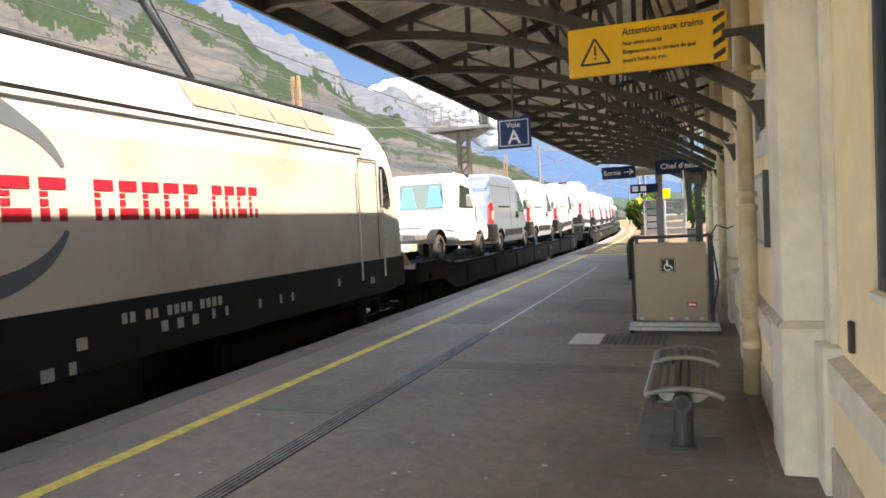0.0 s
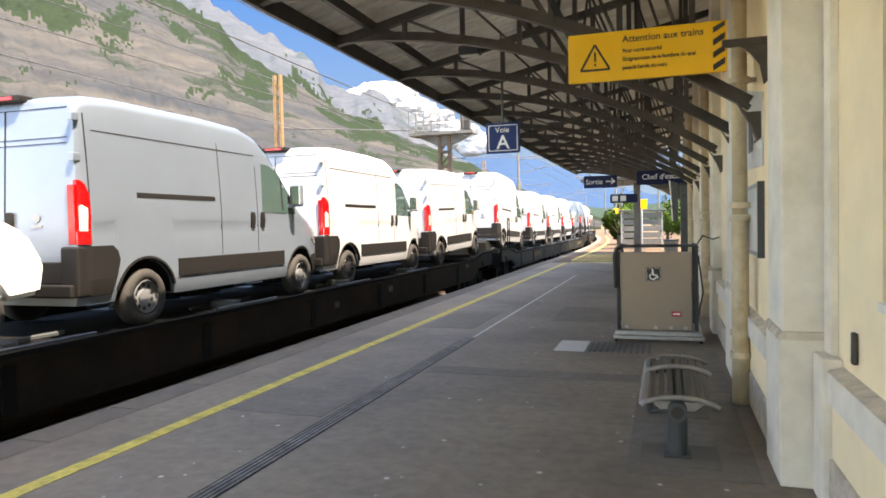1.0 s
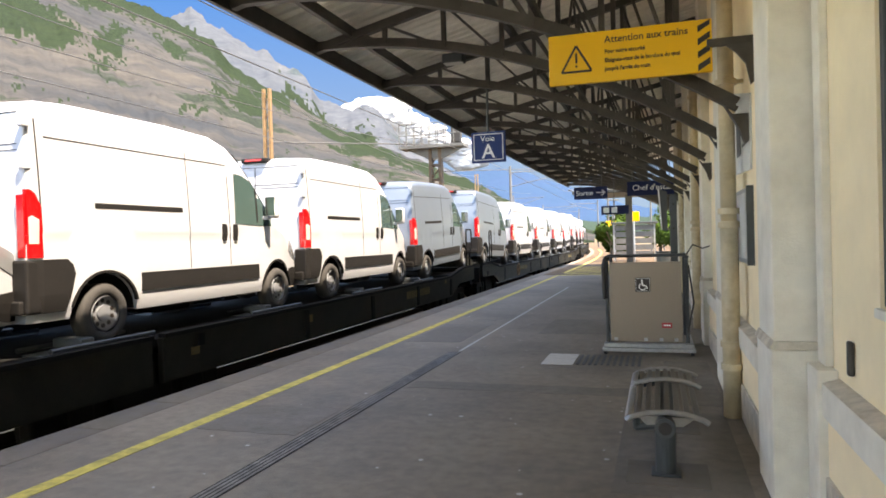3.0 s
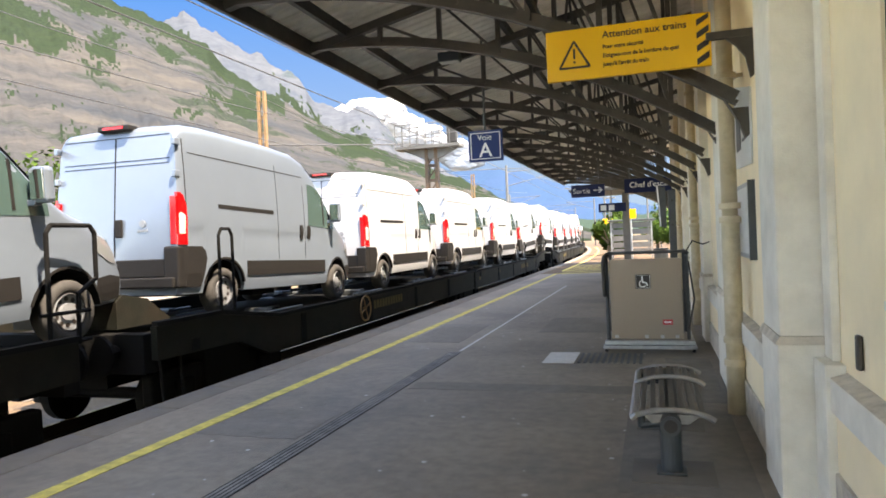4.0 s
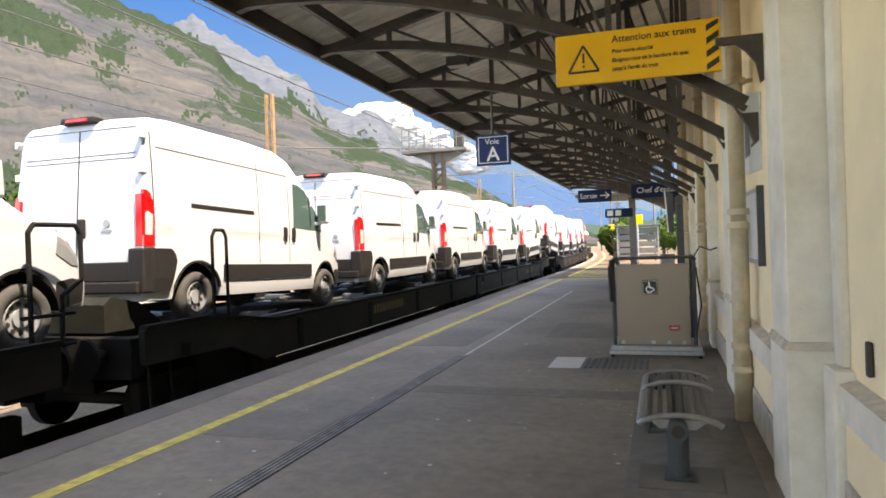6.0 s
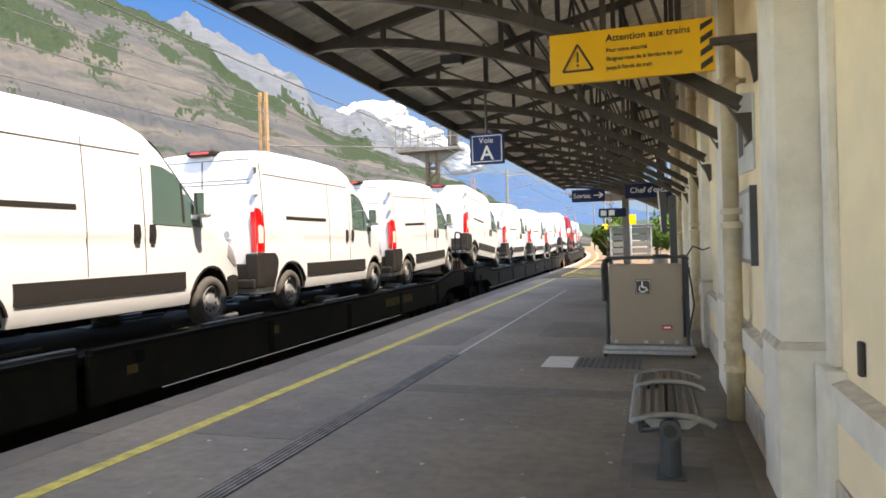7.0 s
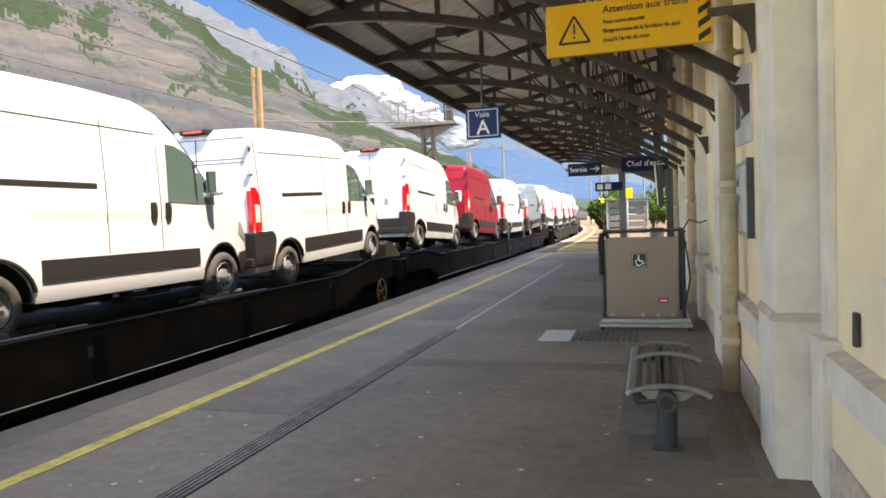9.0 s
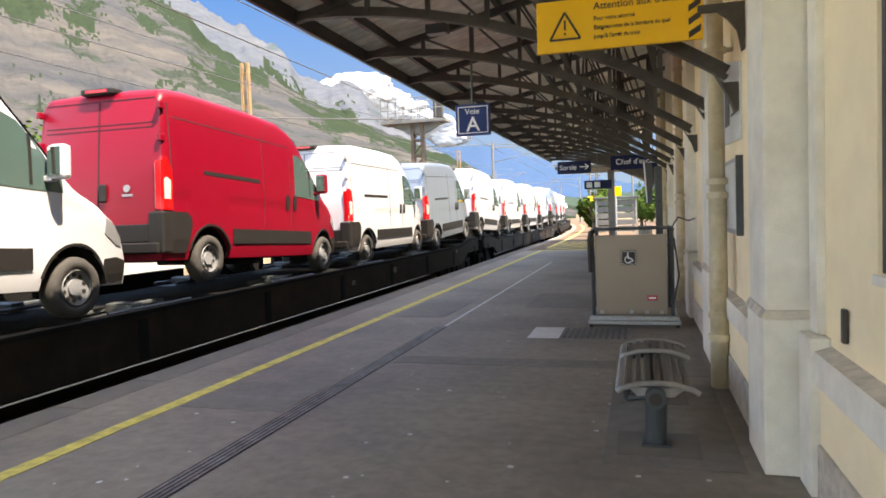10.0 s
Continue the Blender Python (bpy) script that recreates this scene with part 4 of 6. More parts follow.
    for s, nm in ((1, "r"), (-1, "l")):
        bm = bmesh.new()
        x0, x1 = (0.80, 1.035) if s > 0 else (-1.035, -0.80)
        box(bm, x0, x1, -0.985, -0.82, 0.42, 0.96, 0.025)
        keep("corner_guard." + nm, bm, M_PLASTIC)
        bm = bmesh.new()
        flank_patch(bm, [(3.93, 0.40), (4.15, 0.36), (4.40, 0.38), (4.42, 0.62), (4.2, 0.66), (3.96, 0.64), (3.935, 0.52)], s, 0.014)
        keep("bumper_corner." + nm, bm, M_PLASTIC)
        bm = bmesh.new()
        flank_patch(bm, [(3.98, 0.93), (4.22, 0.80), (4.34, 0.78), (4.33, 0.90), (4.2, 1.04), (4.02, 1.12)], s, 0.008)
        keep("headlamp." + nm, bm, M_HEADLAMP)
    bm = bmesh.new()
    box(bm, -0.26, 0.26, -0.94, -0.76, 2.53, 2.61, 0.02)
    keep("brake_lamp_housing", bm, M_PLASTIC)
    bm = bmesh.new()
    box(bm, -0.17, 0.17, -0.947, -0.938, 2.55, 2.59, 0.003)
    keep("brake_lamp", bm, M_REDLAMP)
    bm = bmesh.new()
    for k in range(8):
        za, zb = 0.84 + k * 0.2, 0.84 + (k + 1) * 0.2
        bar(bm, (0, rear_y(za) - 0.002, za), (0, rear_y(zb) - 0.002, zb), 0.014, 0.01, (0, 1, 0))
    for z in (2.06, 2.12, 2.44):
        box(bm, -0.86, 0.86, rear_y(z) - 0.004, rear_y(z) + 0.01, z - 0.004, z + 0.004)
    keep("rear_door_gap", bm, M_SEAM)
    bm = bmesh.new()
    box(bm, 0.03, 0.14, -0.985, -0.94, 1.10, 1.34, 0.02)
    keep("rear_handle", bm, M_PLASTIC)
    bm = bmesh.new()
    box(bm, -0.80, -0.14, -0.972, -0.94, 0.99, 1.09, 0.012)
    keep("plate_recess", bm, M_PLASTIC)
    bm = bmesh.new()
    rod(bm, (0.46, -0.958, 1.27), (0.46, -0.945, 1.27), 0.05, 14)
    box(bm, 0.38, 0.54, -0.956, -0.945, 1.165, 1.195, 0.003)
    keep("badge", bm, M_RIM)
    bm = bmesh.new()
    for x, w in ((-0.72, 0.09), (-0.61, 0.09), (-0.50, 0.09), (-0.39, 0.09)):
        box(bm, x, x + w, -0.956, -0.945, 1.20, 1.235, 0.003)
    keep("badge_bars", bm, M_RIM)
    for s in (1, -1):
        for z in (1.86, 0.95, 2.28):
            bm = bmesh.new()
            box(bm, min(s * 0.93, s * 0.995), max(s * 0.93, s * 0.995), -0.955, -0.86, z, z + 0.09, 0.01)
            keep("hinge.%s%d" % ("rl"[s < 0], z * 100), bm, M_VANWHITE)
    bm = bmesh.new()
    box(bm, -0.6, 0.6, -0.7, 4.2, 0.30, 0.42, 0.03)
    box(bm, -0.75, 0.75, 1.0, 1.7, 0.22, 0.31, 0.03)
    keep("underbody", bm, M_UNDER)
    bm = bmesh.new()
    ring = []
    for x, r in ((-0.11, 0.20), (-0.11, 0.30), (-0.08, 0.332), (0.06, 0.335), (0.105, 0.31), (0.11, 0.225), (0.09, 0.21)):
        ring.append([bm.verts.new((x, r * math.cos(k * math.tau / 28), r * math.sin(k * math.tau / 28))) for k in range(28)])
    for a, b in zip(ring, ring[1:]):
        for k in range(28):
            bm.faces.new((a[k], b[k], b[(k + 1) % 28], a[(k + 1) % 28]))
    bm.faces.new(ring[0])
    bmesh.ops.recalc_face_normals(bm, faces=bm.faces)
    keep("tyre", bm, M_TYRE, True)
    for nm, mm in (("rim", M_RIM), ("rim_dark", M_RIMDARK)):
        bm = bmesh.new()
        rod(bm, (-0.05, 0, 0), (0.05, 0, 0), 0.212, 28)
        rod(bm, (0.05, 0, 0), (0.075, 0, 0), 0.09, 16)
        for k in range(12 if nm == "rim_dark" else 0):
            a = k * math.tau / 12
            bar(bm, (0.06, 0.07 * math.cos(a), 0.07 * math.sin(a)), (0.085, 0.2 * math.cos(a), 0.2 * math.sin(a)), 0.03, 0.02, (1, 0, 0))
        o = bmesh.ops.create_cone(bm, cap_ends=False, segments=28, radius1=0.212, radius2=0.19, depth=0.05)["verts"]
        bmesh.ops.transform(bm, matrix=Matrix.Translation((0.075, 0, 0)) @ pose(0, 0, 0, 0, 90, 0), verts=o)
        keep(nm, bm, mm)
        bm = bmesh.new()
        for k in range(10):
            a = (k + 0.5) * math.tau / 10
            rod(bm, (0.045, 0.14 * math.cos(a), 0.14 * math.sin(a)), (0.056, 0.14 * math.cos(a), 0.14 * math.sin(a)), 0.026, 8)
        keep("rim_hole", bm, M_BLACK)


van_meshes()
STRETCH = 1.03
for key, me in list(VP.items()) + [("body", m) for m in VAN_BODY.values()]:
    if key not in ("tyre", "rim", "rim_dark", "rim_hole"):
        me.transform(Matrix.Diagonal((1, STRETCH, 1, 1)))
# a taller roof: all that lies above the waist is drawn up
def taller(me):
    tall_mesh = me.copy()
    for v in tall_mesh.vertices:
        u = min(1.0, max(0.0, (v.co.z - 1.85) / 0.4))
        v.co.z += 0.27 * u * u * (3 - 2 * u)
    return tall_mesh


VP_TALL = {key: taller(me) for key, me in VP.items() if key not in ("tyre", "rim", "rim_dark", "rim_hole")}
VAN_LABEL = {"white": "new white high-roof delivery van on a flat wagon", "silver": "new silver-grey high-roof delivery van on a flat wagon", "red": "new bright red high-roof delivery van on a flat wagon"}


def add_wheel(van, x, y, dark=False):
    turn = 0 if x > 0 else 180
    w = share("wheel", VP["tyre"], van, pose(x, y * STRETCH, WHEEL_R, 0, 0, turn))
    share("rim", VP["rim_dark" if dark else "rim"], w, Matrix())
    share("rim_hole", VP["rim_hole"], w, Matrix())


PAINT = {"white": M_VANWHITE, "silver": M_VANGREY, "red": M_VANRED}
PAINTED = {}


def painted(key, colour, me):
    """The mesh of a part that has the van's own colour."""
    if colour == "white" or key.split(".")[0] not in ("hinge", "mirror"):
        return me
    if (key, colour) not in PAINTED:
        PAINTED[key, colour] = me.copy()
        PAINTED[key, colour].materials[0] = PAINT[colour]
    return PAINTED[key, colour]


def make_van(colour, dark_wheels=False, tall=False):
    van = thing("delivery_van", VAN_LABEL[colour] + (", black wheels" if dark_wheels else "") + (", extra tall roof" if tall else ""), "van", group="vans on the train")
    share("body", taller(VAN_BODY[colour]) if tall else VAN_BODY[colour], van, Matrix())
    for key in VP:
        nm = key.split(".")[0]
        if nm in ("tyre", "rim", "rim_dark", "rim_hole"):
            continue
        share(nm, painted(key, colour, VP_TALL[key] if tall else VP[key]), van, Matrix())
    for x in (0.90, -0.90):
        for y in AXLES:
            add_wheel(van, x, y, dark_wheels)
    return van


def make_wrapped_cab():
    """Chassis with a cab that is wrapped in white cloth."""
    cab = thing("chassis_cab", "chassis cab wrapped in white protective cloth on a flat wagon", "chassis cab")
    bm = bmesh.new()
    out = [(1.35, 0.55), (1.35, 2.25), (1.5, 2.36), (2.35, 2.36), (2.6, 2.25), (3.3, 1.5), (4.2, 1.1), (4.4, 0.8), (4.35, 0.5), (3.96, 0.45), (3.8, 0.68), (3.5, 0.77), (3.2, 0.68), (3.05, 0.45), (1.6, 0.45)]
    prism(bm, out, -0.98, 0.98, "x")
    bmesh.ops.bevel(bm, geom=[e for e in bm.edges], offset=0.05, segments=2, affect="EDGES")
    part("wrapped_cab", bm, M_WRAP, cab)
    bm = bmesh.new()
    box(bm, -0.66, 0.62, 1.332, 1.349, 1.42, 2.1, 0.004)
    part("rear_window", bm, M_GLASS, cab)
    for x in (-0.42, 0.38):
        bm = bmesh.new()
        box(bm, x - 0.24, x + 0.24, 1.318, 1.331, 1.44, 2.0, 0.005)
        for v in bm.verts:
            if v.co.z > 1.7:
                v.co.x = x + (v.co.x - x) * 0.55
        part("covered_seat", bm, M_SEATBLUE, cab, "blue covered seat behind the glass")
    for s in (1, -1):
        bm = bmesh.new()
        prism(bm, [(1.6, 1.42), (2.95, 1.42), (2.55, 2.0), (1.7, 2.05)], s * 0.978, s * 0.992, "x")
        part("side_window", bm, M_DARKGLASS, cab)
        bm = bmesh.new()
        box(bm, min(s * 0.3, s * 0.4), max(s * 0.3, s * 0.4), -1.1, 1.34, 0.55, 0.72, 0.01)
        part("chassis_rail", bm, M_GALV, cab)
        bm = bmesh.new()
        arc = [(math.sin(radians(d)), math.cos(radians(d))) for d in range(-80, 81, 16)]
        rim = [(0.455 * p, WHEEL_R + 0.03 + 0.455 * q) for p, q in arc] + [(0.425 * p, WHEEL_R + 0.03 + 0.425 * q) for p, q in arc[::-1]]
        prism(bm, rim, s * 0.78, s * 1.02, "x")
        part("mudguard", bm, M_PLASTIC, cab)
        bm = bmesh.new()
        box(bm, min(s * 1.0, s * 1.25), max(s * 1.0, s * 1.25), 3.0, 3.15, 1.45, 1.85, 0.05)
        part("mirror", bm, M_WRAP, cab)
        bm = bmesh.new()
        for z in (0.95, 1.35, 1.2):
            box(bm, min(s * 0.975, s * 0.99), max(s * 0.975, s * 0.99), 1.42, 1.56, z, z + 0.03)
        part("strap", bm, M_BLACK, cab)
    for y in (-1.0, -0.3, 0.5, 1.2):
        bm = bmesh.new()
        box(bm, -0.7, 0.7, y, y + 0.09, 0.56, 0.66)
        part("cross_member", bm, M_GALV, cab)
    for p_, q_ in (((-0.9, -1.05, 0.85), (0.9, -1.05, 0.85)), ((0.95, 0.5, 0.8), (0.95, 1.3, 0.75))):
        bm = bmesh.new()
        rod(bm, p_, q_, 0.03)
        part("end_tube", bm, M_GALV, cab)
    for x in (0.9, -0.9):
        for y in AXLES:
            add_wheel(cab, x, y, True)
    return cab


# ---- the wagons ----
def make_wagon(length, colour, jointed, lettered, label):
    """Low flat wagon; its origin is at rail level under its rear end, and it runs forward along +y."""
    w = thing("flat_wagon", label, "wagon", group="wagons of the train")
    L, H = length, 1.14
    halves = ((0.35, L / 2 - 0.09), (L / 2 + 0.09, L - 0.35)) if jointed else ((0.35, L - 0.35),)
    for s in (1, -1):
        for a, b in halves:
            bm = bmesh.new()
            out = [(a, 0.95), (a + 1.6, 0.92), (a + 2.4, 0.62), (b - 2.4, 0.62), (b - 1.6, 0.92), (b, 0.95), (b, H + 0.2), (b - 1.2, H + 0.2), (b - 2.6, H + 0.02), (a + 2.6, H + 0.02), (a + 1.2, H + 0.2), (a, H + 0.2)]
            if jointed:
                ra, rb = (a < 1), (b > L - 1)
                out = [(a, 0.62 if not ra else 0.95), (a + 1.6, 0.62 if not ra else 0.92), (a + 2.4, 0.62), (b - 2.4, 0.62), (b - 1.6, 0.62 if not rb else 0.92), (b, 0.62 if not rb else 0.95),
                       (b, H + (0.2 if rb else 0)), (b - 1.2, H + (0.2 if rb else 0.0)), (b - 2.6, H), (a + 2.6, H), (a + 1.2, H + (0.2 if ra else 0)), (a, H + (0.2 if ra else 0))]
            prism(bm, out, s * 1.30, s * 1.385, "x")
            sill = part("side_sill", bm, colour, w)
            bm = bmesh.new()
            n = len(out)
            top = out[n // 2:]
            for p, q in zip(top, top[1:]):
                bar(bm, (s * 1.37, p[0], p[1] + 0.03), (s * 1.37, q[0], q[1] + 0.03), 0.10, 0.05)
            part("sill_rim", bm, M_UNDER, sill)
            y = a + 0.6
            while y < b - 0.6:
                bm = bmesh.new()
                box(bm, min(s * 1.386, s * 1.40), max(s * 1.386, s * 1.40), y, y + 0.14, 0.66 if 2.4 < y - a < b - a - 2.4 else 0.96, H - 0.03)
                part("stiffener", bm, M_UNDER, sill)
                y += 2.7
    bm = bmesh.new()
    box(bm, -0.55, 0.55, 0.45, L - 0.45, 0.58, H - 0.11)
    part("centre_sill", bm, M_UNDER, w)
    bm = bmesh.new()
    box(bm, -1.29, 1.29, 2.6, L - 2.6, H - 0.10, H - 0.012)
    part("deck", bm, M_UNDER, w)
    for y0, y1 in ((0.35, 2.6), (L - 2.6, L - 0.35)):
        bm = bmesh.new()
        box(bm, -1.29, 1.29, y0, y1, H - 0.06, H + 0.06)
        part("end_deck", bm, M_UNDER, w)
    bm = bmesh.new()
    box(bm, -0.16, 0.16, 0, 1.5, -0.011, 0.004)
    plate_mesh = mesh_of("track_plate", bm, M_GREYPAINT)
    bm = bmesh.new()
    tube(bm, [(0, 0, 0.045), (0, 1.45, 0.045)], 0.028, 6)
    guide_mesh = mesh_of("guide_tube", bm, M_GREYPAINT)
    bm = bmesh.new()
    box(bm, -0.2, 0.2, 0, 0.18, 0.005, 0.12, 0.02)
    chock_mesh = mesh_of("wheel_chock", bm, M_GREYPAINT)
    for x in (0.9, -0.9):
        y = 2.7
        while y < L - 4.2:
            share("track_plate", plate_mesh, w, pose(x, y, H))
            for o in (-0.22, 0.22):
                share("guide_tube", guide_mesh, w, pose(x + o, y, H))
            share("wheel_chock", chock_mesh, w, pose(x, y + 0.4, H))
            y += 1.75 * 2
    # added dark strips on the far edge; they hide the bright ground beyond
    bm = bmesh.new()
    box(bm, -1.29, -1.2, 0, 2.3, -0.011, 0.24, 0.01)
    blind_mesh = mesh_of("guide_curb", bm, M_UNDER)
    y = 2.8
    while y < L - 5.0:
        share("guide_curb", blind_mesh, w, pose(0, y, H))
        y += 2.75
    bogies = (2.0, L - 2.0) + ((L / 2,) if jointed else ())
    for y in bogies:
        bm = bmesh.new()
        for s in (1, -1):
            box(bm, min(s * 0.95, s * 1.12), max(s * 0.95, s * 1.12), y - 1.45, y + 1.45, 0.35, 0.72, 0.03)
            box(bm, min(s * 0.9, s * 1.16), max(s * 0.9, s * 1.16), y - 0.5, y + 0.5, 0.28, 0.9, 0.03)
            for d in (-0.9, 0.9):
                box(bm, min(s * 1.02, s * 1.18), max(s * 1.02, s * 1.18), y + d - 0.18, y + d + 0.18, 0.24, 0.6, 0.04)
        box(bm, -1.0, 1.0, y - 0.3, y + 0.3, 0.4, 0.85)
        bogie = part("bogie", bm, M_UNDER, w)
        for d in (-0.9, 0.9):
            bm = bmesh.new()
            for s in (1, -1):
                rod(bm, (s * 0.69, y + d, 0.38), (s * 0.82, y + d, 0.38), 0.37, 24)
            rod(bm, (-0.7, y + d, 0.38), (0.7, y + d, 0.38), 0.08, 10)
            part("wheelset", bm, M_UNDER, bogie)
    for y, o in ((0.35, -1), (L - 0.35, 1)):
        bm = bmesh.new()
        box(bm, -1.28, 1.28, y - 0.10, y + 0.10, 0.80, 1.26, 0.01)
        part("headstock", bm, M_UNDER, w)
        for s in (1, -1):
            bm = bmesh.new()
            rod(bm, (s * 0.875, y, 1.05), (s * 0.875, y + o * 0.34, 1.05), 0.09, 14)
            rod(bm, (s * 0.875, y + o * 0.34, 1.05), (s * 0.875, y + o * 0.385, 1.05), 0.24, 18)
            part("buffer", bm, M_UNDER, w)
    if jointed:
        bm = bmesh.new()
        x = 1.3
        tube(bm, [(x, 1.7, 1.2), (x, 1.7, 2.38), (x, 1.76, 2.47), (x, 1.94, 2.47), (x, 2.0, 2.38), (x, 2.0, 1.2)], 0.022, 8)
        part("hand_rail", bm, M_UNDER, w)
        bm = bmesh.new()
        x, a = 1.2, L - 0.5
        tube(bm, [(x, a, 1.2), (x, a, 2.42), (x, a + 0.06, 2.5), (x, a + 0.54, 2.5), (x, a + 0.6, 2.42), (x, a + 0.6, 1.95), (x, a + 0.36, 1.8), (x, a + 0.34, 1.3)], 0.024, 8)
        for z in (1.32, 1.62):
            rod(bm, (x, a - 0.1, z), (x, a + 0.5, z), 0.02)
        part("end_rail", bm, M_UNDER, w)
    bm = bmesh.new()
    tube(bm, [(1.32, 0.45, 0.95), (1.36, 0.45, 0.4), (1.36, 0.8, 0.4), (1.32, 0.8, 0.95)], 0.02, 8)
    part("step", bm, M_UNDER, w)
    bm = bmesh.new()
    prism(bm, [(0.38, 1.3), (1.35, 1.3), (0.9, 1.62), (0.5, 1.7), (0.38, 1.62)], -0.8, 0.8, "x")
    part("end_ramp", bm, colour, w)
    if lettered:
        at = 6.6
        for k in range(11):
            for y in (at + k * 0.15, at + 15.9 + k * 0.15):
                bm = bmesh.new()
                box(bm, 1.386, 1.39, y, y + 0.11, 0.86, 1.03)
                part("name_bar", bm, M_GOLD, w, "faded gold painted bar on the sill")
    if lettered == 2 or L == 23.2:
        wheel = bmesh.new()
        hx, hy, hz = (1.43, 6.1, 0.93) if lettered else (1.43, L - 1.1, 0.72)
        pts = [(hx, hy + 0.24 * math.cos(k * math.tau / 20), hz + 0.24 * math.sin(k * math.tau / 20)) for k in range(21)]
        tube(wheel, pts, 0.016, 6)
        for k in range(4):
            a = k * math.pi / 2 + 0.4
            rod(wheel, (hx, hy, hz), (hx, hy + 0.24 * math.cos(a), hz + 0.24 * math.sin(a)), 0.012, 6)
        rod(wheel, (1.386, hy, hz), (hx + 0.01, hy, hz), 0.03, 10)
        part("brake_wheel", wheel, M_RUSTPOST, w, "brass-coloured brake handwheel")
    bm = bmesh.new()
    for y, z, a in ((L * 0.52, 0.86, 0.16), (L * 0.62, 0.9, 0.2), (L - 3.4, 1.02, 0.16)):
        box(bm, 1.386, 1.39, y, y + a, z, z + a * 0.6)
    part("data_panel", bm, M_GREYPAINT if not lettered else M_GOLD, w)
    return w


# ---- the locomotive ----
def make_loco():
    """Origin at rail level under its rear end; the body runs back along -y."""
    lo = thing("electric_locomotive", "cream and anthracite electric freight locomotive with red lettering bars", "locomotive")
    W, L = 1.49, 18.9
    # flanks, roof slope and tapered cab ends
    bm = bmesh.new()
    def cab(y0, d):
        spec = []
        for off, w in ((0.0, 1.18), (0.12, 1.30), (0.45, 1.42), (1.3, W), (1.9, W)):
            sl = []
            for x, z in ((w, 1.62), (w, 2.35), (w, 3.3), (w - 0.05, 3.55), (w - 0.16, 3.70), (w - 0.42, 3.95)):
                back = max(0.0, z - 2.35) * 0.42 * max(0.0, 1 - off / 1.3)
                sl.append((x, y0 + d * (off + back), z))
            spec.append(sl + [(-x, y, z) for x, y, z in sl[::-1]])
        return spec
    a = cab(0.0, -1)
    b = cab(-L, 1)[::-1]
    rows = [[bm.verts.new(p) for p in r] for r in a + b]
    for p, q in zip(rows, rows[1:]):
        for k in range(len(p) - 1):
            bm.faces.new((p[k], p[k + 1], q[k + 1], q[k]))
        bm.faces.new((p[-1], p[0], q[0], q[-1]))
    bm.faces.new(rows[0])
    bm.faces.new(rows[-1][::-1])
    bmesh.ops.recalc_face_normals(bm, faces=bm.faces)
    part("body_shell", bm, M_LOCO, lo)
    bm = bmesh.new()
    box(bm, -W - 0.002, W + 0.002, -L + 0.9, -0.9, 0.98, 1.62, 0.02)
    box(bm, -1.36, 1.36, -0.9, -0.12, 1.0, 1.62, 0.03)
    box(bm, -1.36, 1.36, -L + 0.12, -L + 0.9, 1.0, 1.62, 0.03)
    part("dark_skirt", bm, M_LOCODARK, lo)
    bm = bmesh.new()
    box(bm, -0.62, 0.62, -L + 1.0, -1.0, 0.28, 0.978, 0.02)
    part("underframe", bm, M_LOCODARK, lo)
    bm = bmesh.new()
    box(bm, -1.3, 1.3, -11.6, -7.3, 0.3, 0.977, 0.03)
    part("battery_box", bm, M_LOCODARK, lo)
    for s in (1, -1):
        bm = bmesh.new()
        box(bm, min(s * W, s * (W + 0.012)), max(s * W, s * (W + 0.012)), -16.9, -2.1, 3.545, 3.575)
        part("gutter", bm, M_LOCODARK, lo)
        bm = bmesh.new()
        k = 0
        for y in (-3.58, -4.48, -5.38, -6.28):
            vs = [bm.verts.new((s * x, yy, z)) for x, yy, z in ((W - 0.145, y, 3.695), (W - 0.145, y + 0.85, 3.695), (W - 0.385, y + 0.85, 3.92), (W - 0.385, y, 3.92))]
            for v in vs:
                v.co += Vector((s * 0.006, 0, 0.006))
            bm.faces.new(vs)
        part("roof_grille", bm, M_GRILLE, lo)
        # cab door with its grab rails and side window
        bm = bmesh.new()
        for y in (-1.55, -2.28):
            box(bm, min(s * W, s * (W + 0.006)), max(s * W, s * (W + 0.006)), y - 0.012, y + 0.012, 1.66, 3.45)
        box(bm, min(s * W, s * (W + 0.006)), max(s * W, s * (W + 0.006)), -2.27, -1.56, 3.43, 3.45)
        door = part("cab_door", bm, M_LOCODARK, lo)
        bm = bmesh.new()
        for y in (-1.46, -2.40):
            tube(bm, [(s * (W + 0.06), y, 1.3), (s * (W + 0.06), y, 3.3)], 0.018, 8)
        box(bm, min(s * W, s * (W + 0.04)), max(s * W, s * (W + 0.04)), -1.75, -1.65, 2.3, 2.34)
        part("grab_rail", bm, M_GALV, door)
        bm = bmesh.new()
        pts = [(-1.42, 2.62), (-1.0, 2.60), (-0.98, 2.72), (-1.10, 3.22), (-1.22, 3.36), (-1.42, 3.38)]
        vs = [bm.verts.new((s * (W + 0.008), y, z)) for y, z in pts]
        bm.faces.new(vs)
        part("side_window", bm, M_DARKGLASS, lo)
        bm = bmesh.new()
        for z in (0.35, 0.62, 0.89):
            box(bm, min(s * 1.28, s * 1.47), max(s * 1.28, s * 1.47), -2.2, -1.65, z, z + 0.03)
        for y in (-2.2, -1.65):
            box(bm, min(s * 1.28, s * 1.47), max(s * 1.28, s * 1.47), y - 0.015, y + 0.015, 0.35, 1.3)
        part("cab_step", bm, M_LOCODARK, lo)
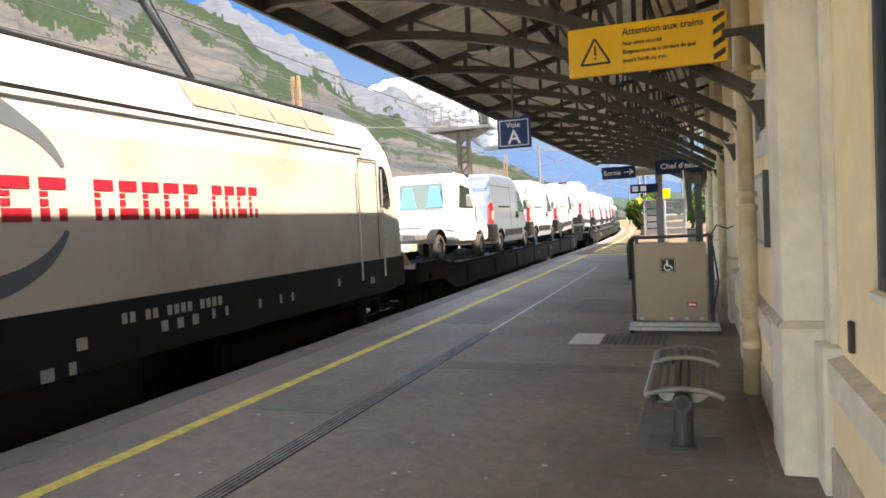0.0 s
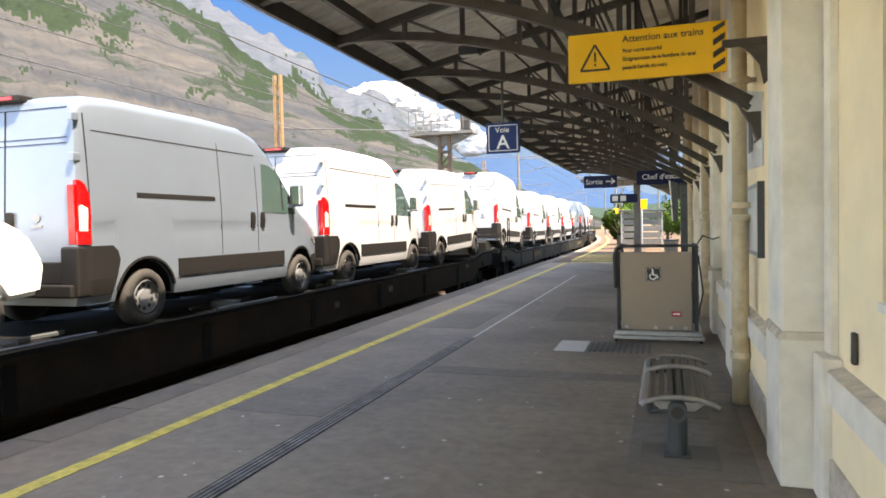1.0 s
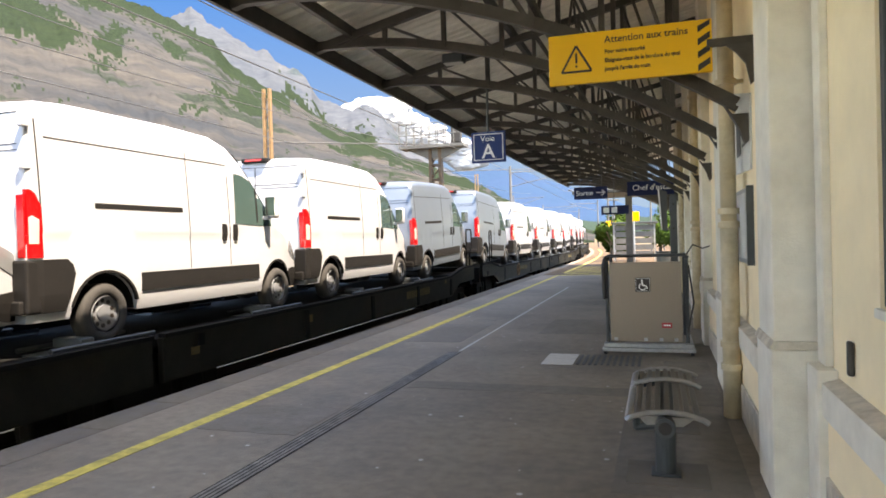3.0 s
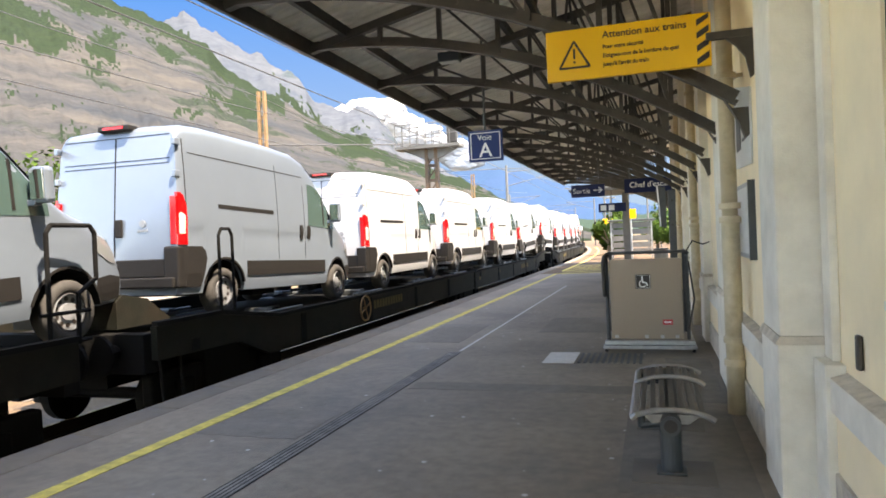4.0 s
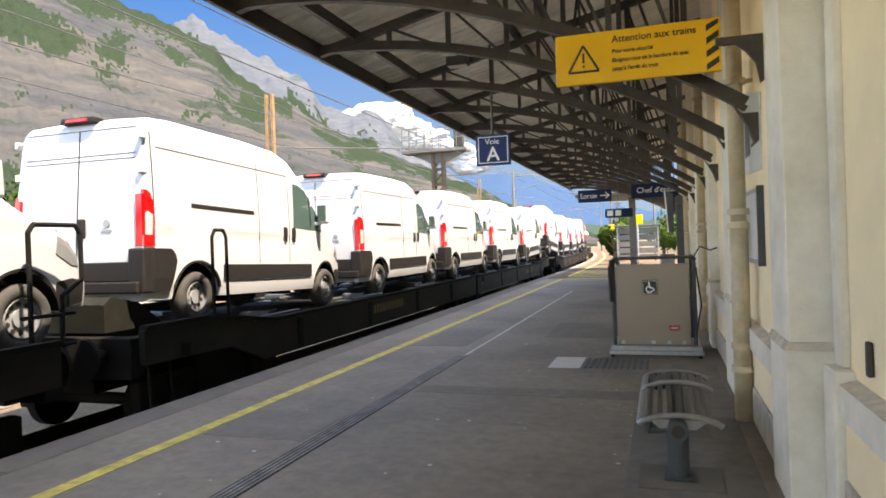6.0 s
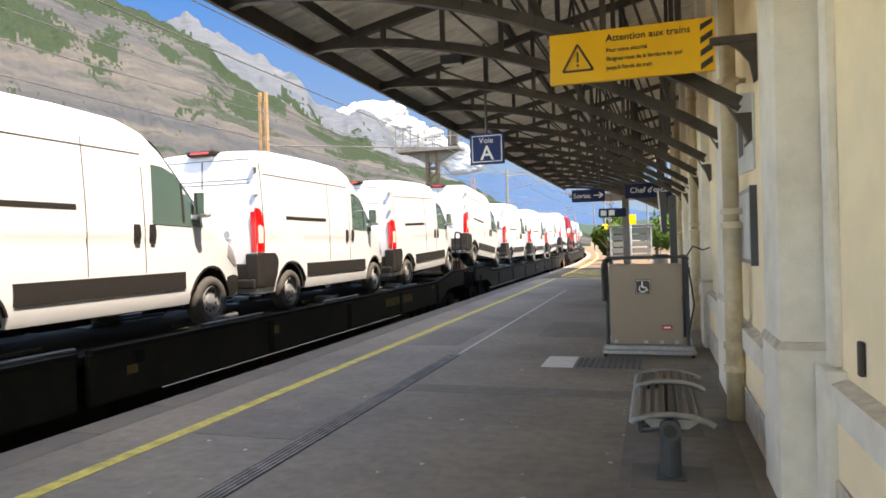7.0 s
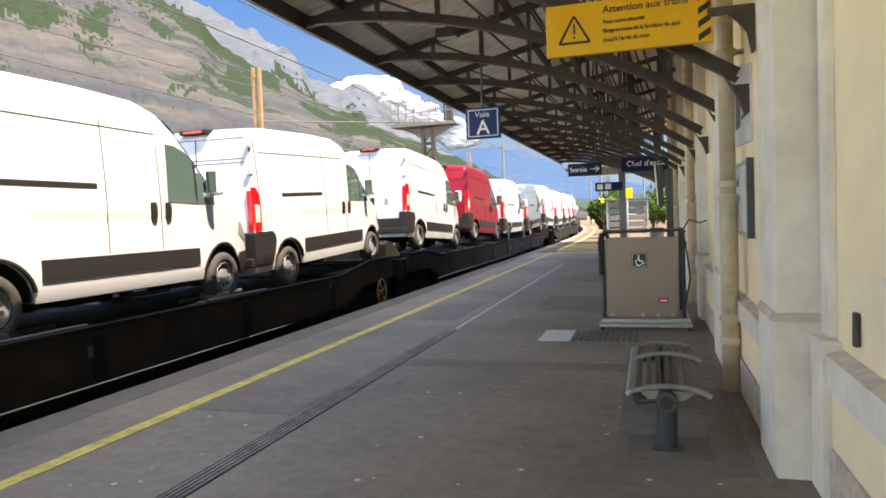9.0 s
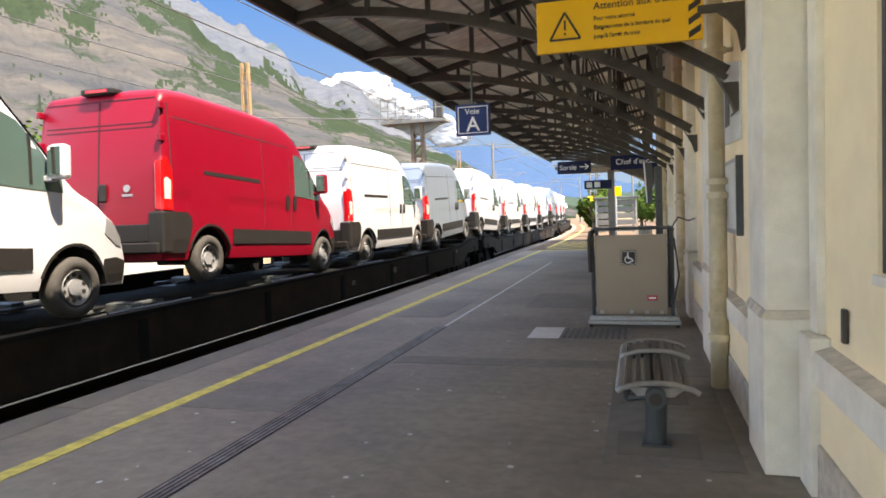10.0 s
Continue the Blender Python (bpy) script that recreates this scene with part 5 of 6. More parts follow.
        for y, z, a in ((-2.0, 1.2, 0.16), (-3.2, 1.28, 0.07), (-4.6, 1.22, 0.05), (-4.9, 1.22, 0.05), (-5.4, 1.22, 0.05), (-6.1, 1.22, 0.05), (-6.35, 1.22, 0.05), (-6.7, 1.2, 0.1), (-6.95, 1.2, 0.1), (-7.2, 1.2, 0.1), (-8.3, 1.2, 0.12), (-8.7, 0.98, 0.14), (-8.4, 0.99, 0.08)):
            bm = bmesh.new()
            box(bm, min(s * (W + 0.003), s * (W + 0.008)), max(s * (W + 0.003), s * (W + 0.008)), y, y + a, z, z + 0.12)
            part("data_panel", bm, M_GALV, lo)
        # the long number, as plain bars
        for k in range(15):
            if k in (2, 5, 10):
                continue
            y = -7.74 + k * 0.108
            bm = bmesh.new()
            box(bm, min(s * (W + 0.003), s * (W + 0.007)), max(s * (W + 0.003), s * (W + 0.007)), y, y + 0.07, 1.37, 1.48)
            part("number_bar", bm, M_GALV, lo)
        # red name as plain barred blocks, cut by pale stripes
        for y, word, size in ((-9.72, 4, 0.375), (-7.99, 5, 0.315), (-6.23, 4, 0.245)):
            for k in range(word):
                bm = bmesh.new()
                x0, x1 = min(s * (W + 0.002), s * (W + 0.006)), max(s * (W + 0.002), s * (W + 0.006))
                for z0, z1 in ((2.44, 2.565), (2.585, 2.65), (2.675, 2.72), (2.74, 2.85)):
                    if (k + word) % 3 and z1 < 2.6:
                        box(bm, x0, x1, y + size * 0.04, y + size * 0.30, z0, z1)
                        box(bm, x0, x1, y + size * 0.56, y + size * 0.80, z0, z1)
                    else:
                        box(bm, x0, x1, y + size * 0.04, y + size * (0.80 if z1 > 2.8 or z1 < 2.57 else 0.28), z0, z1)
                part("name_block", bm, M_LOCORED, lo)
                y += size
        # the broad grey arc
        for a0, a1 in ((25, 88), (272, 335)):
            bm = bmesh.new()
            cy, cz, n = -9.22, 2.65, 12
            inner, outer = [], []
            for k in range(n + 1):
                a = radians(a0 + (a1 - a0) * k / n)
                t = k / n if a0 < 100 else 1 - k / n
                inner.append(bm.verts.new((s * (W + 0.004), cy + 0.98 * math.cos(a), cz + 0.68 * math.sin(a))))
                outer.append(bm.verts.new((s * (W + 0.004), cy + (1.03 + 0.2 * t) * math.cos(a), cz + (0.73 + 0.17 * t) * math.sin(a))))
            for k in range(n):
                bm.faces.new((inner[k], inner[k + 1], outer[k + 1], outer[k]))
            part("grey_arc", bm, M_LOCOGREY, lo)
    bm = bmesh.new()
    box(bm, -1.05, 1.05, -L + 2.6, -2.6, 3.95, 4.02, 0.02)
    for y in (-3.2, -4.1, -5.2, -12):
        box(bm, -0.4, 0.4, y, y + 0.5, 4.02, 4.08, 0.02)
        rod(bm, (0.75, y, 4.0), (0.75, y, 4.1), 0.05, 8)
    tube(bm, [(0.75, -3, 4.06), (0.75, -5.6, 4.06)], 0.02)
    part("roof_gear", bm, M_LOCODARK, lo)
    bm = bmesh.new()
    tube(bm, [(0, -4.4, 4.1), (0, -5.66, 5.34)], 0.05, 8)
    tube(bm, [(0.12, -4.55, 4.1), (0.06, -5.5, 5.3)], 0.018, 8)
    tube(bm, [(0, -5.66, 5.34), (0, -4.9, 6.0)], 0.035, 8)
    rod(bm, (-0.18, -5.66, 5.34), (0.18, -5.66, 5.34), 0.07, 10)
    rod(bm, (-0.3, -5.78, 5.42), (0.3, -5.6, 5.46), 0.03, 8)
    tube(bm, [(-0.75, -4.9, 5.87), (-0.55, -4.9, 6.0), (0.55, -4.9, 6.0), (0.75, -4.9, 5.87)], 0.025, 8)
    part("pantograph", bm, M_GREYPAINT, lo)
    for y in (-3.9, -15.0):
        bm = bmesh.new()
        for s in (1, -1):
            box(bm, min(s * 1.0, s * 1.2), max(s * 1.0, s * 1.2), y - 1.9, y + 1.9, 0.4, 0.8, 0.05)
        box(bm, -1.05, 1.05, y - 0.4, y + 0.4, 0.45, 0.78)
        bogie = part("bogie", bm, M_UNDER, lo)
        for d in (-1.3, 1.3):
            bm = bmesh.new()
            for s in (1, -1):
                rod(bm, (s * 0.69, y + d, 0.625), (s * 0.84, y + d, 0.625), 0.62, 28)
            rod(bm, (-0.8, y + d, 0.625), (0.8, y + d, 0.625), 0.1, 10)
            part("wheelset", bm, M_UNDER, bogie)
    bm = bmesh.new()
    box(bm, -1.25, 1.25, -11.5, -7.2, 0.3, 1.0, 0.05)
    part("transformer", bm, M_UNDER, lo)
    for s in (1, -1):
        bm = bmesh.new()
        rod(bm, (s * 0.875, -0.15, 1.05), (s * 0.875, 0.35, 1.05), 0.1, 14)
        rod(bm, (s * 0.875, 0.35, 1.05), (s * 0.875, 0.4, 1.05), 0.26, 18)
        part("buffer", bm, M_UNDER, lo)
    bm = bmesh.new()
    vs = [bm.verts.new(p) for p in ((-1.0, -0.02 - 0.1, 2.52), (1.0, -0.12, 2.52), (0.95, -0.45, 3.32), (-0.95, -0.45, 3.32))]
    for v in vs:
        v.co.y += 0.03
    bm.faces.new(vs)
    part("windscreen", bm, M_DARKGLASS, lo)
    # the roof slope stands a little steeper and higher
    for ob in lo.children_recursive:
        for v in ob.data.vertices:
            v.co.z += 0.25 * min(1.0, max(0.0, (v.co.z - 3.4) / 0.55))
    return lo


# ---- things in the distance ----
def ridge(name, label, dist0, dist1, crest, materials, seed, steps=90, rows=26, rough=0.12, woods=None):
    """A mountain side. crest: rows of degrees to the left of +y, and the rise of its skyline. woods(az, v, n): where trees grow."""
    bm = bmesh.new()
    grid = []
    for i in range(steps + 1):
        az = crest[0][0] + (crest[-1][0] - crest[0][0]) * i / steps
        for (a, ra), (b, rb) in zip(crest, crest[1:]):
            if min(a, b) <= az <= max(a, b):
                rise = ra + (rb - ra) * (az - a) / (b - a)
        row = []
        for j in range(rows + 1):
            v = j / rows
            d = dist0 + (dist1 - dist0) * v
            x, y = -d * math.sin(radians(az)), d * math.cos(radians(az))
            p = Vector((x, y, 0)) / (dist1 * 0.10)
            gully = noise.fractal(Vector((az * 0.5 - v * 3.2, v * 0.9, seed)), 0.9, 2.1, 5)
            small = noise.fractal(p * 3.0 + Vector((seed, 0, 0)), 0.7, 2.2, 6)
            h = rise * dist1 * (0.30 * v + 0.70 * v ** 1.6)
            fade = min(1, v * 4) * (1 - 0.75 * max(0, v - 0.75) * 4)
            h += dist1 * rough * rise * (0.24 * gully + 0.24 * small) * fade
            h += dist1 * 0.006 * small * (1 if v > 0.97 else 0)
            row.append(bm.verts.new((x, y, h - 1.0)))
        grid.append(row)
    for i in range(steps):
        for j in range(rows):
            f = bm.faces.new((grid[i][j], grid[i + 1][j], grid[i + 1][j + 1], grid[i][j + 1]))
            if woods:
                az, v = crest[0][0] + (crest[-1][0] - crest[0][0]) * (i + 0.5) / steps, (j + 0.5) / rows
                n = noise.fractal(Vector((az * 0.22, v * 4.0, seed)), 0.55, 2.1, 9)
                if rows > 100:
                    n += 0.28 * noise.noise(Vector((i * 0.61, j * 0.57, seed))) + 0.12 * noise.noise(Vector((i * 1.7, j * 1.9, seed + 5)))
                f.material_index = 1 if woods(az, v, n) else 0
    bmesh.ops.recalc_face_normals(bm, faces=bm.faces)
    return tagged(part(name, bm, materials, smooth=True), label, "mountain", kind="structure")


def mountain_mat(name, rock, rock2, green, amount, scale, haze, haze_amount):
    """Rock with bands, screes and woods; distance haze is mixed in, so far ones are paler and bluer."""
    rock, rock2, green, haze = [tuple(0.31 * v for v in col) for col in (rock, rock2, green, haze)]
    m = bpy.data.materials.new(name)
    m.use_nodes = True
    n, l = m.node_tree.nodes, m.node_tree.links
    b = n["Principled BSDF"]
    b.inputs["Roughness"].default_value = 1.0
    b.inputs["Specular IOR Level"].default_value = 0.0
    co = n.new("ShaderNodeTexCoord")
    def tex(size, stretch, detail=10, rough=0.62):
        mp = n.new("ShaderNodeMapping")
        mp.vector_type = "TEXTURE"
        mp.inputs["Scale"].default_value = tuple(1 / v for v in stretch)
        mp.inputs["Rotation"].default_value = (-0.3, -0.65, 0.0)
        l.new(co.outputs["Object"], mp.inputs[0])
        q = n.new("ShaderNodeTexNoise")
        q.inputs["Scale"].default_value, q.inputs["Detail"].default_value, q.inputs["Roughness"].default_value = size, detail, rough
        l.new(mp.outputs[0], q.inputs["Vector"])
        return q.outputs[0]
    def ramp(src, lo_, hi_, a, c):
        r = n.new("ShaderNodeValToRGB")
        r.color_ramp.elements[0].position, r.color_ramp.elements[1].position = lo_, hi_
        r.color_ramp.elements[0].color, r.color_ramp.elements[1].color = (*a, 1), (*c, 1)
        l.new(src, r.inputs[0])
        return r.outputs[0]
    def mix(f, a, c, kind="MIX"):
        q = n.new("ShaderNodeMix")
        q.data_type, q.blend_type = "RGBA", kind
        for v, k in ((f, 0), (a, 6), (c, 7)):
            if hasattr(v, "links"):
                l.new(v, q.inputs[k])
            else:
                q.inputs[k].default_value = v if not isinstance(v, tuple) else (*v, 1)
        return q.outputs[2]
    rocks = ramp(tex(scale, (0.7, 0.5, 2.6)), 0.35, 0.65, rock, rock2)
    grain = ramp(tex(scale * 7, (0.8, 0.6, 1.8), 12, 0.75), 0.3, 0.7, (0.5, 0.5, 0.51), (1.15, 1.12, 1.08))
    base = mix(1.0, rocks, grain, "MULTIPLY")
    woods = ramp(tex(scale * 1.1, (0.8, 0.6, 2.2), 12, 0.66), 0.56 - amount, 0.60 - amount, (0, 0, 0), (1, 1, 1))
    leafy = ramp(tex(scale * 30, (1, 1, 1), 6), 0.35, 0.65, tuple(c * 0.55 for c in green), tuple(c * 1.5 for c in green))
    base = mix(woods, base, leafy)
    # the haze of the distance goes into the base colour
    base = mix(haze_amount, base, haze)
    l.new(base, b.inputs["Base Color"])
    bp = n.new("ShaderNodeBump")
    bp.inputs["Strength"].default_value, bp.inputs["Distance"].default_value = 0.7, 0.025 / scale
    l.new(tex(scale * 5, (1, 1, 1), 12, 0.7), bp.inputs["Height"])
    l.new(bp.outputs[0], b.inputs["Normal"])
    return m


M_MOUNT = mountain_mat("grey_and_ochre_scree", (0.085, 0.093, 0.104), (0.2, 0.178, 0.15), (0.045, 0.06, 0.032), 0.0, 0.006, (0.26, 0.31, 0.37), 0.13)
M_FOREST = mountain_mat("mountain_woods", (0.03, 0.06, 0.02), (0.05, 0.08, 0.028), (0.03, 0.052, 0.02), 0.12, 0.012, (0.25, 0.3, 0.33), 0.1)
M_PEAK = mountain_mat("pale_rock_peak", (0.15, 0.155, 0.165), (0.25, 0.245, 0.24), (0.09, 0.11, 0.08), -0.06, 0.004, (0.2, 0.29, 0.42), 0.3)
# its blue rock colours are painted haze as well
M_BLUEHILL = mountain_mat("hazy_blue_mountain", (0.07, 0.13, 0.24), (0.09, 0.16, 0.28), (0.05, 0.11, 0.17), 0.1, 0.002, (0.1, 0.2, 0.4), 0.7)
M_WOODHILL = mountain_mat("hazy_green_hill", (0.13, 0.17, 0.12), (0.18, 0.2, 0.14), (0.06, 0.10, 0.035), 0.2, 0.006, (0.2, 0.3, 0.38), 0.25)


def near_woods(az, v, n):
    upper = v > 0.885 + 0.11 * n and az > 30
    lower = az > 44.3 + 5 * n and 0.60 + 0.1 * n < v < 0.86 - (50 - az) * 0.032 + 0.1 * n
    strip = az < 34 and abs(v - 0.80 - 0.01 * (34 - az)) < 0.04 + 0.2 * n
    foot = v < 0.10 + 0.12 * n
    right = az < 22 and v + 0.8 * n > 0.75
    return upper or lower or strip or foot or right or n > 0.6


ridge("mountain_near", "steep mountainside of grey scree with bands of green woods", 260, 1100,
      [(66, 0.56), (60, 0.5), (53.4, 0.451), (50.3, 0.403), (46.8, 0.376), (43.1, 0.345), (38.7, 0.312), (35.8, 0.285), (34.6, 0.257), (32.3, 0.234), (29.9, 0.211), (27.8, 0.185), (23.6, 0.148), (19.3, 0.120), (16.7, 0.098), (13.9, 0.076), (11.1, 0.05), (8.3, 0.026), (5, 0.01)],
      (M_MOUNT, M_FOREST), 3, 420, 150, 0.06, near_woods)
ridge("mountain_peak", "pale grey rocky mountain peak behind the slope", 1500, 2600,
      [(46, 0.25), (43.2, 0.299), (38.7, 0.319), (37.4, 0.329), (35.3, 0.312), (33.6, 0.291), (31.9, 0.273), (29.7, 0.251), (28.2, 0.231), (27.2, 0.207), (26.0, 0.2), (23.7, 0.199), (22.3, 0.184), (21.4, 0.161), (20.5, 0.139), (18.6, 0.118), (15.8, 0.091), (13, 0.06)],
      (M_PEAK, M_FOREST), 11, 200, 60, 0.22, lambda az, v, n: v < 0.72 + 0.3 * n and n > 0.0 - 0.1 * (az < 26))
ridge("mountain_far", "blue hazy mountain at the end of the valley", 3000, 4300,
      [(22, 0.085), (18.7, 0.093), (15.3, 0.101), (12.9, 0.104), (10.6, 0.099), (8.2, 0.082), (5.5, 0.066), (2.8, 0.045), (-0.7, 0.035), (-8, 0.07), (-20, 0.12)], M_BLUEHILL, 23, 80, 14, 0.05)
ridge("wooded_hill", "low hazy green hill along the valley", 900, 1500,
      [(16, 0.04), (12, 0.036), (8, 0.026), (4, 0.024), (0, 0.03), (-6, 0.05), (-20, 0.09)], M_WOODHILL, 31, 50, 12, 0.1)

# clear sky far behind the mountains
def sky_mat():
    m = bpy.data.materials.new("clear_blue_sky")
    m.use_nodes = True
    n, l = m.node_tree.nodes, m.node_tree.links
    n.remove(n["Principled BSDF"])
    e = n.new("ShaderNodeEmission")
    co, sep, ramp_node = n.new("ShaderNodeTexCoord"), n.new("ShaderNodeSeparateXYZ"), n.new("ShaderNodeValToRGB")
    l.new(co.outputs["Generated"], sep.inputs[0])
    l.new(sep.outputs["Z"], ramp_node.inputs[0])
    el = ramp_node.color_ramp.elements
    el[0].position, el[0].color = 0.05, (0.045, 0.073, 0.115, 1)
    el[1].position, el[1].color = 0.6, (0.007, 0.039, 0.125, 1)
    l.new(ramp_node.outputs[0], e.inputs["Color"])
    l.new(e.outputs[0], n["Material Output"].inputs["Surface"])
    return m


bm = bmesh.new()
rows = []
for k in range(61):
    a = radians(75 - k * 1.75)
    rows.append([bm.verts.new((-4700 * math.sin(a), 4700 * math.cos(a), z)) for z in (-60, 900, 1900, 3000)])
for a, b in zip(rows, rows[1:]):
    for k in range(3):
        bm.faces.new((a[k], b[k], b[k + 1], a[k + 1]))
tagged(part("sky_backdrop", bm, sky_mat()), "clear blue sky paling towards the horizon", "sky", kind="structure")

bm = bmesh.new()
rnd = random.Random(8)
for k in range(22):
    u = (k + 0.5) / 22
    az = 23.4 - 9.0 * u
    rise = 0.19 - 0.08 * u + rnd.uniform(-0.01, 0.014) * (1 - 0.5 * u)
    r = rnd.uniform(120, 180) * (1.05 - 0.55 * u)
    made = bmesh.ops.create_icosphere(bm, subdivisions=5, radius=r)["verts"]
    for v in made:
        p = v.co.copy()
        f = 0.3 * noise.fractal(p / 120 + Vector((k * 3.1, 0, 0)), 0.9, 2.0, 3) + 0.11 * noise.fractal(p / 38 + Vector((0, k, 0)), 0.7, 2.1, 5)
        v.co = Vector((p.x * 1.25, p.y * 0.6, p.z * 0.62)) * (1 + f)
    d = 4380
    bmesh.ops.translate(bm, vec=(-d * math.sin(radians(az)), d * math.cos(radians(az)), d * rise), verts=made)
tagged(part("cloud", bm, M_CLOUD, smooth=True), "white cumulus cloud above the mountains", "cloud", kind="structure")


def catenary_post(x, y, z, name="catenary_post", w=0.3):
    top = thing(name, "rusty brown twin-channel steel catenary post", "catenary post", pose(x, y, -0.8), "catenary posts")
    h = z + 0.8
    for s in (-1, 1):
        bm = bmesh.new()
        box(bm, s * w / 2 - 0.05, s * w / 2 + 0.05, -0.09, 0.09, 0, h)
        part("channel", bm, M_RUSTPOST, top)
    k = 0.4
    while k < h:
        bm = bmesh.new()
        bar(bm, (-w / 2, 0, k), (w / 2, 0, min(h, k + 0.35)), 0.03, 0.04, (0, 1, 0))
        part("lacing_bar", bm, M_RUSTPOST, top)
        k += 0.7
    return top


catenary_post(-16.6, 27.0, 8.65)
catenary_post(-19.5, 75.0, 9.0)


def signal_gantry(x, y):
    top = thing("signal_gantry", "rusty lattice pylon carrying a railed signal walkway", "signal gantry", pose(x, y, -0.8))
    H = 6.95
    for sx in (-1, 1):
        bm = bmesh.new()
        prism(bm, [(sx * 0.30 - 0.08, 0), (sx * 0.30 + 0.08, 0), (sx * 0.24 + 0.08, H), (sx * 0.24 - 0.08, H)], -0.16, 0.16)
        part("leg", bm, M_RUSTDARK, top)
    k = 0.3
    while k < H - 0.5:
        bm = bmesh.new()
        box(bm, -0.25, 0.25, -0.13, 0.13, k, k + 0.12)
        bar(bm, (-0.24, 0, k + 0.1), (0.24, 0, k + 0.7), 0.05, 0.08, (0, 1, 0))
        part("lacing_bar", bm, M_RUSTDARK, top)
        k += 0.72
    bm = bmesh.new()
    box(bm, -1.75, 1.55, -0.5, 0.5, H, H + 0.14)
    prism(bm, [(-1.5, H), (1.5, H), (0.35, H - 0.5), (-0.35, H - 0.5)], -0.1, 0.1)
    part("walkway", bm, M_CONCPOST, top)
    for y0 in (-0.48, 0.48):
        for k in range(9):
            xx = -1.72 + k * 0.4
            bm = bmesh.new()
            tube(bm, [(xx, y0, H + 0.14), (xx, y0, H + 1.2)], 0.022, 6)
            part("railing_post", bm, M_CONCPOST, top)
        for z in (0.65, 1.2):
            bm = bmesh.new()
            tube(bm, [(-1.72, y0, H + z), (1.5, y0, H + z)], 0.022, 6)
            part("railing_bar", bm, M_CONCPOST, top)
    bm = bmesh.new()
    box(bm, 0.9, 1.35, -0.3, 0.1, H + 0.2, H + 1.15, 0.03)
    part("signal_head", bm, M_BLACK, top)


signal_gantry(-10.3, 32.0)


def far_mast(x, y, h, arm):
    top = thing("catenary_mast", "slim pale catenary mast with a cantilever arm", "catenary mast", pose(x, y, -0.8), "catenary masts")
    bm = bmesh.new()
    rod(bm, (0, 0, 0), (0, 0, h), 0.13, 10, 0.09)
    part("mast", bm, M_CONCPOST, top)
    bm = bmesh.new()
    tube(bm, [(0, 0, h - 0.5), (arm, 0, h - 0.4)], 0.035, 6)
    tube(bm, [(0, 0, h - 1.6), (arm, 0, h - 0.4)], 0.03, 6)
    part("arm", bm, M_CONCPOST, top)


for d, side, h, arm in ((52, -3.6, 8.0, 6.0), (70, 3.6, 7.6, -4), (88, -7.6, 8.0, 4), (100, 3.8, 7.6, -4), (130, 3.8, 7.6, -4), (118, -3.6, 8, 6)):
    x, y, a = on_track(d, side)
    far_mast(x, y, h, arm)


def wire(name, pts, r, label):
    bm = bmesh.new()
    tube(bm, pts, r, 5)
    tagged(part(name, bm, M_WIRE), label, "wire", kind="structure")


def sag(a, b, drop, n=10):
    a, b = Vector(a), Vector(b)
    return [a.lerp(b, k / n) - Vector((0, 0, drop * 4 * (k / n) * (1 - k / n))) for k in range(n + 1)]


for off, z, drop in ((0.0, 4.95, 0.05), (0.0, 6.2, 0.7), (-4.4, 4.95, 0.05), (-4.4, 6.2, 0.7)):
    wire("contact_wire", sag((TRACK_X + off, -25, z), (TRACK_X + off, 29, z), drop) + sag((TRACK_X + off, 29, z), (TRACK_X + off - 1.2, 70, z), drop)[1:], 0.012, "thin overhead contact wire above the track")
wire("feeder_wire", sag((-13.5, -30, 9.2), (-16.6, 27, 8.4), 0.8) + sag((-16.6, 27, 8.4), (-19.5, 75, 8.8), 0.9)[1:], 0.015, "dark feeder wire between the catenary posts")
wire("span_wire", sag((-16.6, 27, 6.25), (-10.3, 32, 6.35), 0.0) , 0.03, "cross-span wire from the post to the gantry")
wire("cross_span", sag((-10.0, 32, 5.0), (-4.4, 40, 5.6), 0.0), 0.02, "cross-span wire over the track")


def tree(x, y, z, h, r, seed, n=900):
    top = thing("tree", "leafy green broad-crowned tree beyond the tracks", "tree", pose(x, y, z), "trees")
    rnd = random.Random(seed)
    bm = bmesh.new()
    rod(bm, (0, 0, 0), (0.1, 0, h * 0.45), 0.18, 8, 0.1)
    for k in range(6):
        a = k * 1.1
        rod(bm, (0.05, 0, h * (0.25 + 0.03 * k)), (r * 0.6 * math.cos(a), r * 0.6 * math.sin(a), h * (0.5 + 0.05 * k)), 0.07, 6, 0.03)
    part("trunk", bm, M_BARK, top)
    verts, faces = [], []
    lobes = [(Vector((rnd.uniform(-0.6, 0.6) * r, rnd.uniform(-0.6, 0.6) * r, h * rnd.uniform(0.35, 0.85))), rnd.uniform(0.3, 0.55) * r) for _ in range(11)]
    for k in range(n):
        c, lr = lobes[k % len(lobes)]
        d = Vector((rnd.gauss(0, 1), rnd.gauss(0, 1), rnd.gauss(0, 1))).normalized()
        p = c + d * lr * rnd.uniform(0.7, 1.08)
        s = rnd.uniform(0.10, 0.24)
        u = d.orthogonal().normalized() * s
        v = d.cross(u) * 0.8
        t = Vector((rnd.uniform(-s, s), rnd.uniform(-s, s), rnd.uniform(-s, s))) * 0.7
        i = len(verts)
        verts += [p - u, p + v + t, p + u, p - v - t]
        faces += [(i, i + 1, i + 2), (i, i + 2, i + 3)]
    me = bpy.data.meshes.new("crown")
    me.from_pydata(verts, [], faces)
    me.materials.append(M_LEAF)
    c = new("crown", me)
    c.parent = top


